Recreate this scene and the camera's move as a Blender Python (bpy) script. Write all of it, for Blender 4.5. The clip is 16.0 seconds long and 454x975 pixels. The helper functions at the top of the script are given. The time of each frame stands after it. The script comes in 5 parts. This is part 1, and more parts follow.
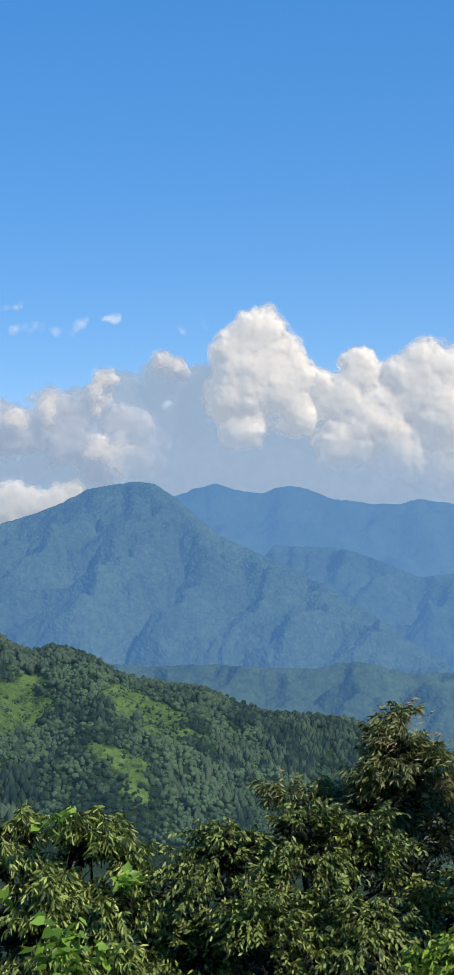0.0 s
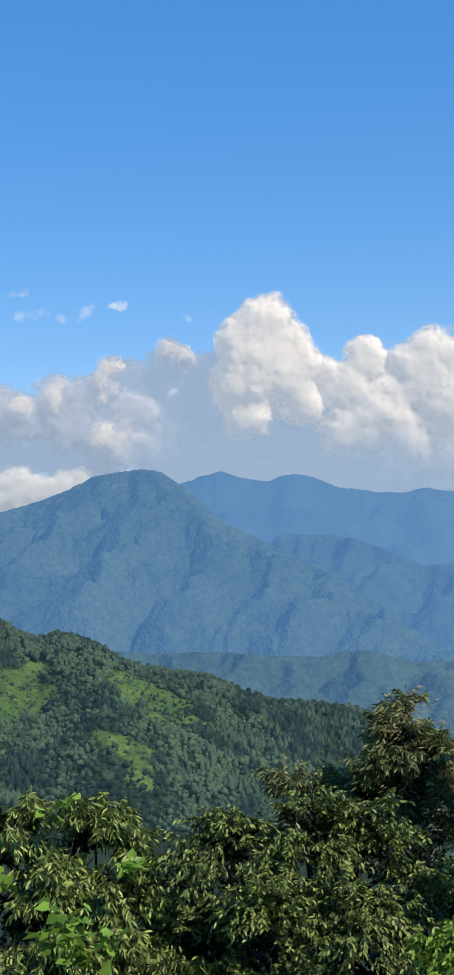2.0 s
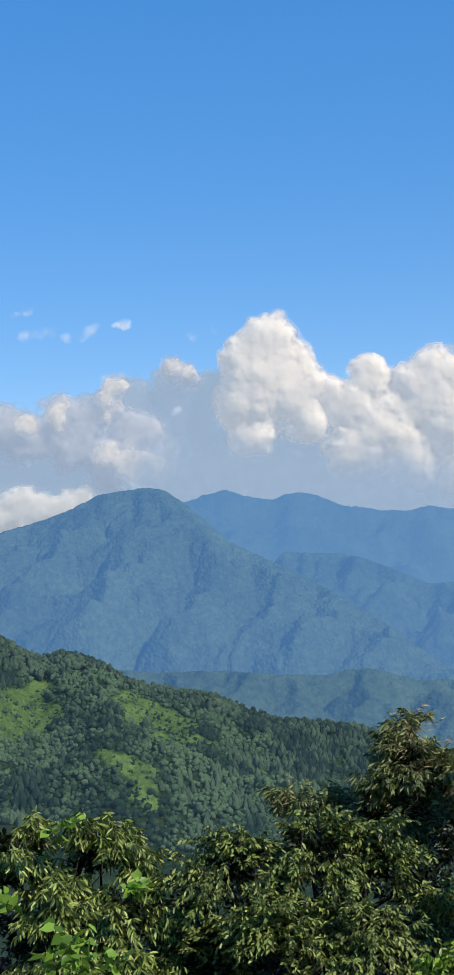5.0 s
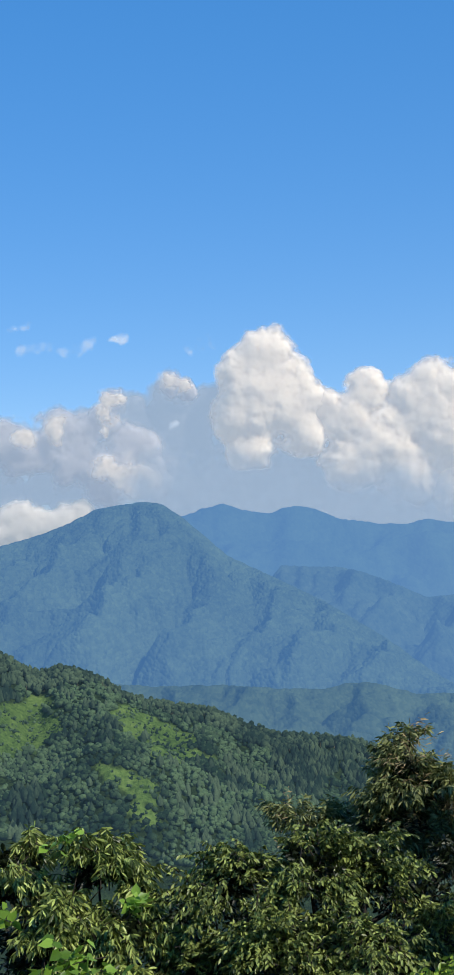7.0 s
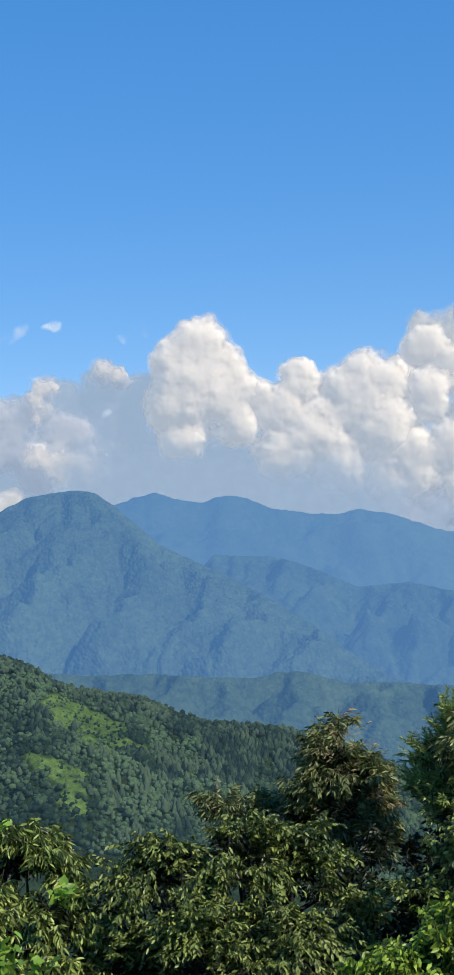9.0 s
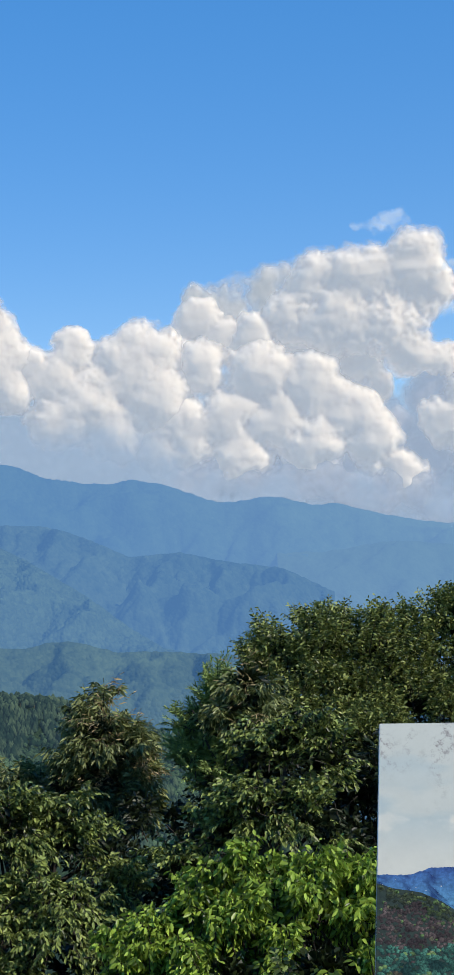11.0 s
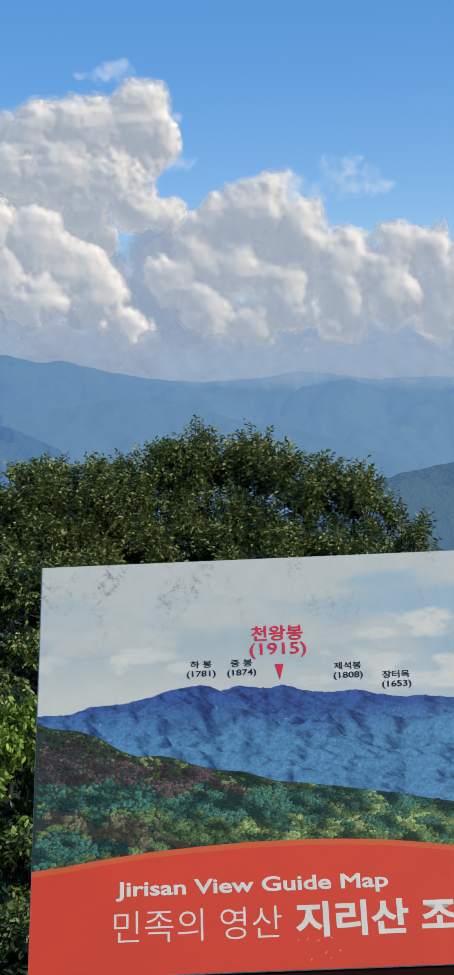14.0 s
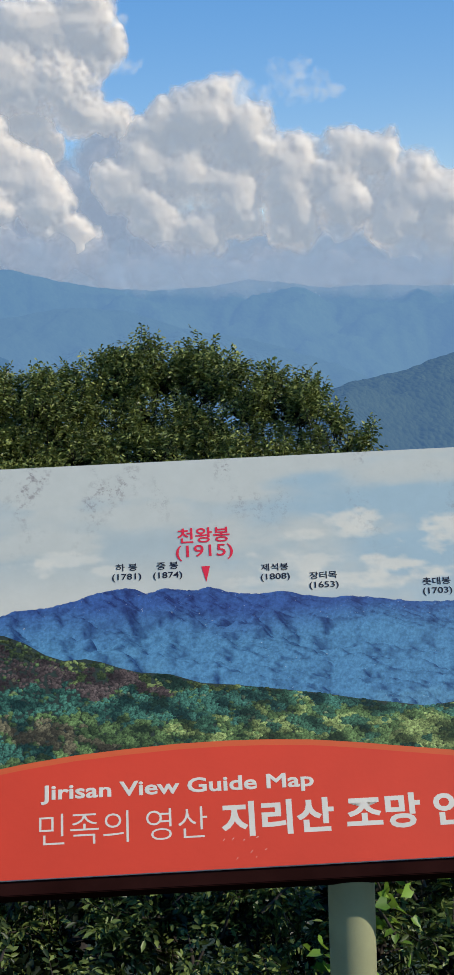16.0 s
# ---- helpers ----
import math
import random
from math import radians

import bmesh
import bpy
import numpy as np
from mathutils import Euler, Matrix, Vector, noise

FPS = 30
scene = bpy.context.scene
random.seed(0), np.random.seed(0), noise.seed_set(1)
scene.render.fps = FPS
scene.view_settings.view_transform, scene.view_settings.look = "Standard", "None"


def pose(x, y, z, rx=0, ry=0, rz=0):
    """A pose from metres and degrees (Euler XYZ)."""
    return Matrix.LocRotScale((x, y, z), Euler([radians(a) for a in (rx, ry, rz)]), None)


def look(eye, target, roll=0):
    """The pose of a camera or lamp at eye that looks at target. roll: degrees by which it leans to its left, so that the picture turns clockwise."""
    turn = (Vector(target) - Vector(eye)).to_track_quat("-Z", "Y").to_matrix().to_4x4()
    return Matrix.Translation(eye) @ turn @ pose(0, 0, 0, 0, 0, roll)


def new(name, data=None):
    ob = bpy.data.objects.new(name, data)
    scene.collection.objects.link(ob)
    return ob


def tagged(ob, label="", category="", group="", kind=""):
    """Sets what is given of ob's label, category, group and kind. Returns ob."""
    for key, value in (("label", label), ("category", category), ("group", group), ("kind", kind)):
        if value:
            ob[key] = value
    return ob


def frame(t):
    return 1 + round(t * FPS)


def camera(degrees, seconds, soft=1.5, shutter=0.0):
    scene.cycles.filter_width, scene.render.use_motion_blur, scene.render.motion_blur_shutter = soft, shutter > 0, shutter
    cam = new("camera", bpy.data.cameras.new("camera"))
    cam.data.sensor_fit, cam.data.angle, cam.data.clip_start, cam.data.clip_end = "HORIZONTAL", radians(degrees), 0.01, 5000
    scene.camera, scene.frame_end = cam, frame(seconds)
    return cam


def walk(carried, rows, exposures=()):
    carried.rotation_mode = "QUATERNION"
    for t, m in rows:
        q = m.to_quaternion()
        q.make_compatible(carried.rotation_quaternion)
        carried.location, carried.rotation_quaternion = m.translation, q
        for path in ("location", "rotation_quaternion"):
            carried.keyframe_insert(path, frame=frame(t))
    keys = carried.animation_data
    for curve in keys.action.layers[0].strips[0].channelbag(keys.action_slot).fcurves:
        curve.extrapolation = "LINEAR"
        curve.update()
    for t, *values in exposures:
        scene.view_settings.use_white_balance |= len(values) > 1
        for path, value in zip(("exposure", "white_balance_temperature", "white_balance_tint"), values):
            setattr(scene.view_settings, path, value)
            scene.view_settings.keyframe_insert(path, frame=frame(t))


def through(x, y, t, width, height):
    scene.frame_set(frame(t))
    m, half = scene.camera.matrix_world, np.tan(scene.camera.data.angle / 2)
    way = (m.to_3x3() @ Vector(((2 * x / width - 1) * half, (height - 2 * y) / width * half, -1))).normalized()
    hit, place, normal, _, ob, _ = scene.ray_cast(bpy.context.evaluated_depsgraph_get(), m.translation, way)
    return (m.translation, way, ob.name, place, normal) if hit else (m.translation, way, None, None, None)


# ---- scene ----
cam = camera(18.84, 16.0)
EYE = Vector((0, 0, 1.62))


def heading(az, el):
    """Unit way at az degrees clockwise from +y and el degrees up."""
    a, e = radians(az), radians(el)
    return Vector((math.sin(a) * math.cos(e), math.cos(a) * math.cos(e), math.sin(e)))


# seconds, eye x y z, heading, pitch, roll
ROWS = [
    (0, -0.000, 0.000, 1.620, 0.00, 3.51, -2.27),
    (0.5, 0.001, 0.002, 1.619, 0.03, 3.38, -2.11),
    (1, -0.003, 0.002, 1.621, 0.00, 3.25, -2.06),
    (1.5, -0.001, 0.006, 1.619, -0.09, 3.05, -2.04),
    (2, 0.001, 0.010, 1.617, -0.25, 3.01, -2.08),
    (2.5, 0.001, 0.011, 1.620, -0.32, 3.06, -2.12),
    (3, -0.003, 0.010, 1.619, -0.37, 3.21, -2.13),
    (5.5, -0.001, 0.009, 1.622, -0.39, 3.91, -2.27),
    (6, 0.000, 0.005, 1.625, -0.37, 4.05, -2.35),
    (6.5, 0.000, -0.002, 1.624, -0.36, 4.25, -2.38),
    (7, -0.002, -0.011, 1.625, -0.27, 4.36, -2.39),
    (7.5, -0.003, -0.016, 1.628, -0.05, 4.37, -2.27),
    (8, -0.002, -0.018, 1.629, 0.46, 4.24, -2.28),
    (8.2, -0.000, -0.019, 1.630, 0.71, 4.11, -2.32),
    (10.3, 0.047, -0.031, 1.651, 8.15, 3.23, -1.78),
    (10.5, 0.054, -0.034, 1.649, 9.25, 3.01, -1.81),
    (11, 0.068, -0.047, 1.645, 12.00, 2.21, -2.05),
    (11.5, 0.088, -0.061, 1.641, 14.66, 1.31, -2.19),
    (12, 0.112, -0.059, 1.638, 17.10, 0.40, -2.25),
    (12.5, 0.133, -0.048, 1.631, 19.19, -0.66, -2.31),
    (13, 0.153, -0.043, 1.625, 20.81, -1.82, -2.25),
    (13.5, 0.166, -0.044, 1.619, 22.10, -2.96, -2.25),
    (14, 0.184, -0.039, 1.614, 23.18, -4.14, -2.23),
    (14.5, 0.202, -0.035, 1.607, 23.88, -5.34, -2.22),
    (15, 0.214, -0.028, 1.603, 24.38, -6.38, -2.27),
    (15.5, 0.226, -0.026, 1.598, 24.89, -7.32, -2.37),
    (16, 0.235, -0.020, 1.594, 25.14, -8.00, -2.36),
]
walk(cam, [(t, look((x, y, z), Vector((x, y, z)) + 100 * heading(a, e), r)) for t, x, y, z, a, e, r in ROWS],
     exposures=[(0, 0.0), (8.2, 0.0), (10.5, 0.0), (11, 0.0), (11.5, -0.2), (12.5, -0.16), (14, -0.14), (16, -0.18)])

# ---- sky and sun: late afternoon, the sun low in the west, to the right of the view ----
SUN_AZ, SUN_EL = 138.0, 39.0
world = bpy.data.worlds.new("sky")
scene.world = world
world.use_nodes = True
wn, wl = world.node_tree.nodes, world.node_tree.links
wn.clear()
sky = wn.new("ShaderNodeTexSky")
sky.sky_type = "NISHITA"
sky.sun_disc = False
sky.sun_elevation, sky.sun_rotation = radians(SUN_EL), radians(SUN_AZ)
sky.altitude, sky.air_density, sky.dust_density, sky.ozone_density = 1200, 0.9, 0.0, 3.0
bg = wn.new("ShaderNodeBackground")
bg.inputs["Strength"].default_value = 0.15
wo = wn.new("ShaderNodeOutputWorld")
tone = wn.new("ShaderNodeHueSaturation")
tone.inputs["Hue"].default_value, tone.inputs["Saturation"].default_value, tone.inputs["Value"].default_value = 0.512, 2.22, 2.8
even = wn.new("ShaderNodeGamma")
even.inputs["Gamma"].default_value = 0.42
wl.new(sky.outputs[0], even.inputs["Color"])
wl.new(even.outputs[0], tone.inputs["Color"])
wl.new(tone.outputs[0], bg.inputs[0])
wl.new(bg.outputs[0], wo.inputs[0])
sun_data = bpy.data.lights.new("sun", "SUN")
sun_data.energy, sun_data.angle, sun_data.color = 5.0, radians(0.5), (1.0, 0.93, 0.82)
sun = new("sun", sun_data)
sun.matrix_world = look(heading(SUN_AZ, SUN_EL) * 100, (0, 0, 0))

# ---- materials ----
def base_material(name, rough=0.8):
    m = bpy.data.materials.new(name)
    m.use_nodes = True
    nt = m.node_tree
    b = nt.nodes["Principled BSDF"]
    b.inputs["Roughness"].default_value = rough
    b.inputs["Specular IOR Level"].default_value = 0.3
    return m, nt, b


def ramp(nt, fac, stops):
    r = nt.nodes.new("ShaderNodeValToRGB")
    while len(r.color_ramp.elements) < len(stops):
        r.color_ramp.elements.new(0.5)
    for e, (p, c) in zip(r.color_ramp.elements, stops):
        e.position, e.color = p, (*c, 1)
    nt.links.new(fac, r.inputs[0])
    return r.outputs[0]


def coords(nt, scale=(1, 1, 1), kind="Object"):
    tc = nt.nodes.new("ShaderNodeTexCoord")
    mp = nt.nodes.new("ShaderNodeMapping")
    mp.inputs["Scale"].default_value = scale
    nt.links.new(tc.outputs[kind], mp.inputs[0])
    return mp.outputs[0]


def noise_fac(nt, co, scale, detail=4.0, rough=0.55, dist=0.0):
    n = nt.nodes.new("ShaderNodeTexNoise")
    n.inputs["Scale"].default_value, n.inputs["Detail"].default_value = scale, detail
    n.inputs["Roughness"].default_value, n.inputs["Distortion"].default_value = rough, dist
    nt.links.new(co, n.inputs["Vector"])
    return n.outputs["Fac"]


def mixed(nt, fac, a, b, mode="MIX"):
    """Colour a to b; each a socket or a colour."""
    m = nt.nodes.new("ShaderNodeMix")
    m.data_type, m.blend_type = "RGBA", mode
    for sock, v in ((m.inputs[0], fac), (m.inputs[6], a), (m.inputs[7], b)):
        if isinstance(v, bpy.types.NodeSocket):
            nt.links.new(v, sock)
        elif isinstance(v, (int, float)):
            sock.default_value = v
        else:
            sock.default_value = (*v, 1)
    return m.outputs[2]


def bumped(nt, b, height, strength, distance):
    n = nt.nodes.new("ShaderNodeBump")
    n.inputs["Strength"].default_value, n.inputs["Distance"].default_value = strength, distance
    nt.links.new(height, n.inputs["Height"])
    nt.links.new(n.outputs[0], b.inputs["Normal"])


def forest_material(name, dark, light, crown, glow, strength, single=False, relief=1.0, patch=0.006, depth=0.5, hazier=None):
    """Wooded slope: tree crowns of that size in metres, longer in depth; distance haze is painted in as emission."""
    m, nt, b = base_material(name, 0.95)
    # Crown pattern is drawn out along y so that it looks round from the camera.
    co = coords(nt, (1, depth, 1))
    v = nt.nodes.new("ShaderNodeTexVoronoi")
    v.inputs["Scale"].default_value = 1.0 / crown
    v.inputs["Randomness"].default_value = 1.0
    nt.links.new(co, v.inputs["Vector"])
    big = noise_fac(nt, co, patch, 5, 0.6)
    fine = noise_fac(nt, co, 0.5 / crown, 3)
    sep = nt.nodes.new("ShaderNodeSeparateColor")
    nt.links.new(v.outputs["Color"], sep.inputs[0])
    tone = mixed(nt, 0.22, big, sep.outputs[0])
    tone = mixed(nt, 0.3, tone, fine)
    if single:
        geo = nt.nodes.new("ShaderNodeNewGeometry")
        stand = ramp(nt, big, [(0.40, (0, 0, 0)), (0.60, (1, 1, 1))])
        tone = mixed(nt, 0.3, mixed(nt, 0.55, tone, stand), geo.outputs["Random Per Island"])
    low, high = (0.28, 0.72) if single else (0.25, 0.75)
    nt.links.new(ramp(nt, tone, [(low, dark), (high, light)]), b.inputs["Base Color"])
    inv = nt.nodes.new("ShaderNodeMath")
    inv.operation = "MULTIPLY_ADD"
    inv.inputs[1].default_value, inv.inputs[2].default_value = -1.0, 1.0
    nt.links.new(v.outputs["Distance"], inv.inputs[0])
    bumped(nt, b, inv.outputs[0], relief, crown * 0.6)
    b.inputs["Specular IOR Level"].default_value = 0.0
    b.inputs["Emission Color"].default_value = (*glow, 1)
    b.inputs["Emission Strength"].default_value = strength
    # Towards the east the painted haze turns paler.
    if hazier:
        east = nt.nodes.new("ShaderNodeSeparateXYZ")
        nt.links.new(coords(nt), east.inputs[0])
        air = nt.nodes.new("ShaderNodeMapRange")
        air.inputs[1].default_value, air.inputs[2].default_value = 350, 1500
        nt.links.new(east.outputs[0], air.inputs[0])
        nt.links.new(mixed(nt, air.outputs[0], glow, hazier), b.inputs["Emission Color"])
    return m


def leaf_material(name, dark, light, through, gloss=0.42, share=0.3):
    m, nt, b = base_material(name, gloss)
    geo = nt.nodes.new("ShaderNodeNewGeometry")
    co = coords(nt)
    patch = noise_fac(nt, co, 1.3, 2)
    tone = mixed(nt, 0.4, geo.outputs["Random Per Island"], patch)
    col = ramp(nt, tone, [(0.33, dark), (0.82, light)])
    nt.links.new(col, b.inputs["Base Color"])
    b.inputs["Specular IOR Level"].default_value = 0.25
    tr = nt.nodes.new("ShaderNodeBsdfTranslucent")
    nt.links.new(mixed(nt, 0.55, col, through), tr.inputs[0])
    mx = nt.nodes.new("ShaderNodeMixShader")
    mx.inputs[0].default_value = share
    nt.links.new(b.outputs[0], mx.inputs[1])
    nt.links.new(tr.outputs[0], mx.inputs[2])
    nt.links.new(mx.outputs[0], nt.nodes["Material Output"].inputs[0])
    return m


def cloud_material(name, white, glow, strength, fringe=0.55, span=0.6, shreds=3.5):
    """Cloud droplets, thinning out in torn shreds to clear air where the vapour is thin (the mesh's own thickness). The
    glow paints scattered light and blue shade as emission.
    """
    m, nt, b = base_material(name, 1.0)
    b.inputs["Specular IOR Level"].default_value = 0.0
    co = coords(nt)
    n = noise_fac(nt, co, 0.012, 6, 0.6)
    nt.links.new(ramp(nt, n, [(0.3, [c * 0.92 for c in white]), (0.7, white)]), b.inputs["Base Color"])
    b.inputs["Emission Color"].default_value = (*glow, 1)
    b.inputs["Emission Strength"].default_value = strength
    b.inputs["Subsurface Weight"].default_value = 1.0
    b.inputs["Subsurface Radius"].default_value = (1.0, 1.0, 1.0)
    b.inputs["Subsurface Scale"].default_value = 110.0
    at = nt.nodes.new("ShaderNodeAttribute")
    at.attribute_name = "thickness"
    torn = nt.nodes.new("ShaderNodeMath")
    torn.operation = "MULTIPLY_ADD"
    torn.inputs[1].default_value, torn.inputs[2].default_value = fringe, -0.5 * fringe
    nt.links.new(noise_fac(nt, co, 0.016, shreds, 0.52 + 0.01 * shreds, 0.3), torn.inputs[0])
    total = nt.nodes.new("ShaderNodeMath")
    nt.links.new(at.outputs["Fac"], total.inputs[0])
    nt.links.new(torn.outputs[0], total.inputs[1])
    veil = nt.nodes.new("ShaderNodeMapRange")
    veil.interpolation_type = "SMOOTHSTEP"
    veil.inputs[1].default_value, veil.inputs[2].default_value = 0.12, 0.12 + span
    nt.links.new(total.outputs[0], veil.inputs[0])
    nt.links.new(veil.outputs[0], b.inputs["Alpha"])
    return m


def plain_material(name, colour, rough, spread=0.12, scale=8.0, metal=0.0):
    m, nt, b = base_material(name, rough)
    co = coords(nt)
    n = noise_fac(nt, co, scale, 6, 0.6)
    lo, hi = [c * (1 - spread) for c in colour], [min(1, c * (1 + spread)) for c in colour]
    nt.links.new(ramp(nt, n, [(0.3, lo), (0.7, hi)]), b.inputs["Base Color"])
    bumped(nt, b, noise_fac(nt, co, scale * 12, 3), 0.15, 0.002)
    b.inputs["Metallic"].default_value = metal
    return m


def meadow_material():
    """Rough grass and bracken: pale swaths, dark tufts in rows down the slope; faint blue haze painted over it."""
    m, nt, b = base_material("hill_meadow", 0.95)
    b.inputs["Specular IOR Level"].default_value = 0.0
    co = coords(nt)
    swath = noise_fac(nt, co, 0.03, 4, 0.6)
    tuft = noise_fac(nt, co, 0.28, 5, 0.7)
    col = ramp(nt, mixed(nt, 0.55, swath, tuft), [(0.36, (0.022, 0.045, 0.016)), (0.46, (0.062, 0.105, 0.028)), (0.56, (0.10, 0.155, 0.04)), (0.68, (0.15, 0.20, 0.06))])
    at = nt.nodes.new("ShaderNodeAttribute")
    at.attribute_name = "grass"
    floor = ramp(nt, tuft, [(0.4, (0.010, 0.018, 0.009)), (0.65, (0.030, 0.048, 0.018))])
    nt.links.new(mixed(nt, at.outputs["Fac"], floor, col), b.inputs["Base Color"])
    bumped(nt, b, tuft, 0.9, 2.5)
    # Haze on the hill, put in as a faint blue emission.
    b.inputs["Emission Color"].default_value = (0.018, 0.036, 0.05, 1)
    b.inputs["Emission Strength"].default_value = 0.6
    return m


# Each glow colour puts blue distance haze into the emission of the woods.
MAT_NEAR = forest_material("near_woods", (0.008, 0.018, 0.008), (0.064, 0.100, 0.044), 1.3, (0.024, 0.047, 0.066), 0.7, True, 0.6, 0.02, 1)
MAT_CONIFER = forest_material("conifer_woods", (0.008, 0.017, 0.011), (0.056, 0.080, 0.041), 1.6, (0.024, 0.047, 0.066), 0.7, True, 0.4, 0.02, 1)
MAT_FIELD = meadow_material()
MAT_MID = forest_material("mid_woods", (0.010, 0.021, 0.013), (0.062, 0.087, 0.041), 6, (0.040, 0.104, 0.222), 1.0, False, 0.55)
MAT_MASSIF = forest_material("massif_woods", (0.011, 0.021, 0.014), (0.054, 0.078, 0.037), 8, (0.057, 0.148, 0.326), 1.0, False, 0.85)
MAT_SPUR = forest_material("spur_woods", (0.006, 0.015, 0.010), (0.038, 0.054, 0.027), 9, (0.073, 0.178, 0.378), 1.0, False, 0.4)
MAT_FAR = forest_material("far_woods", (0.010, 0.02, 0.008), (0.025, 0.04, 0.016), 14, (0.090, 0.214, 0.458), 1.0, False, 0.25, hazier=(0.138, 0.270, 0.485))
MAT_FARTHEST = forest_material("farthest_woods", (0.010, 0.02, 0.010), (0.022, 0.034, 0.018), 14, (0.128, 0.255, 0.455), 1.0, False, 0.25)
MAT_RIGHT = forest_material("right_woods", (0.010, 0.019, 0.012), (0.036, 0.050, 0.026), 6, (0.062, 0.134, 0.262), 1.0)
MAT_GROUND = plain_material("slope_undergrowth", (0.022, 0.036, 0.012), 0.95, 0.4, 0.7)
# Lit, paler, shaded and hazy copies: cloud light and shade painted by emission.
MAT_CLOUD = cloud_material("cumulus", (0.36, 0.292, 0.205), (0.325, 0.378, 0.470), 1.0, 0.5, 0.85)
MAT_CLOUD_PALE = cloud_material("pale_cumulus", (0.21, 0.18, 0.145), (0.350, 0.405, 0.475), 1.0, 0.7, 0.9)
MAT_CLOUD_SHADE = cloud_material("shade_cumulus", (0.15, 0.130, 0.112), (0.285, 0.366, 0.495), 1.0, 0.6, 0.8)
MAT_CLOUD_HAZY = cloud_material("hazy_cumulus", (0.04, 0.038, 0.036), (0.312, 0.424, 0.580), 1.0, 0.3, 0.9)
MAT_VAPOUR = cloud_material("thin_vapour", (0.12, 0.11, 0.10), (0.55, 0.66, 0.80), 1.0, 1.6, 1.3, 8)
MAT_BARK = plain_material("bark", (0.030, 0.024, 0.018), 0.95, 0.4, 14)
MAT_CHERRY = leaf_material("cherry_leaf", (0.028, 0.045, 0.010), (0.38, 0.46, 0.122), (0.34, 0.46, 0.07), 0.34, 0.13)
MAT_ASH = leaf_material("pinnate_leaf", (0.020, 0.032, 0.007), (0.28, 0.34, 0.090), (0.36, 0.48, 0.08), 0.38, 0.12)
MAT_CHESTNUT = leaf_material("chestnut_leaf", (0.036, 0.050, 0.015), (0.27, 0.295, 0.115), (0.34, 0.40, 0.08), 0.34, 0.15)
MAT_CATKIN = leaf_material("catkin", (0.20, 0.15, 0.07), (0.42, 0.33, 0.18), (0.4, 0.35, 0.15), 0.7, 0.1)
MAT_OAK = leaf_material("oak_leaf", (0.040, 0.060, 0.015), (0.31, 0.35, 0.105), (0.34, 0.40, 0.06), 0.36, 0.14)
MAT_PINE = leaf_material("pine_needle", (0.15, 0.21, 0.06), (0.36, 0.46, 0.14), (0.3, 0.36, 0.08), 0.5, 0.15)
MAT_LIME = leaf_material("lime_leaf", (0.024, 0.046, 0.006), (0.36, 0.50, 0.075), (0.50, 0.68, 0.06), 0.36, 0.28)
MAT_VINE = leaf_material("vine_leaf", (0.07, 0.14, 0.016), (0.28, 0.45, 0.065), (0.40, 0.60, 0.06), 0.4, 0.3)
MAT_HEDGE = leaf_material("hedge_leaf", (0.014, 0.026, 0.006), (0.17, 0.22, 0.057), (0.24, 0.34, 0.05), 0.40, 0.12)
MAT_TRUNKS = plain_material("pale_trunks", (0.085, 0.085, 0.07), 0.95, 0.4, 0.5)
# Near-black leaf colour that stands in for deep shade among the foliage.
MAT_SHADE_LEAF = leaf_material("shade_leaf", (0.004, 0.008, 0.003), (0.022, 0.033, 0.010), (0.08, 0.12, 0.02), 0.45, 0.05)


# ---- mesh helpers ----
def mesh_from(name, verts, faces, smooth=True):
    """A mesh from arrays of corners and of faces with equally many corners."""
    verts, faces = np.asarray(verts, np.float32), np.asarray(faces, np.int32)
    me = bpy.data.meshes.new(name)
    me.vertices.add(len(verts))
    me.vertices.foreach_set("co", verts.ravel())
    me.loops.add(faces.size)
    me.loops.foreach_set("vertex_index", faces.ravel())
    me.polygons.add(len(faces))
    me.polygons.foreach_set("loop_start", np.arange(0, faces.size, faces.shape[1], dtype=np.int32))
    me.update(calc_edges=True)
    me.validate()
    if smooth:
        me.polygons.foreach_set("use_smooth", np.ones(len(me.polygons), dtype=bool))
    return me


def put(name, me, material, parent=None, label=""):
    """One mesh object, a part where it has a parent."""
    ob = new(name, me)
    me.materials.append(material)
    if parent:
        ob.parent = parent
    if label:
        ob["label"] = label
    return ob


def part(name, bm, material, parent=None, label="", smooth=False):
    """A bmesh as one mesh object under a thing or a part."""
    me = bpy.data.meshes.new(name)
    bm.normal_update()
    bm.to_mesh(me)
    bm.free()
    if smooth:
        me.polygons.foreach_set("use_smooth", np.ones(len(me.polygons), dtype=bool))
    return put(name, me, material, parent, label)


def _lattice(i, seed):
    h = (i[..., 0] * 374761393 + i[..., 1] * 668265263 + i[..., 2] * 2147483647 + seed * 974711) & 0x7FFFFFFF
    h = ((h ^ (h >> 13)) * 1274126177) & 0x7FFFFFFF
    return ((h ^ (h >> 16)) & 0xFFFF) / 65535.0


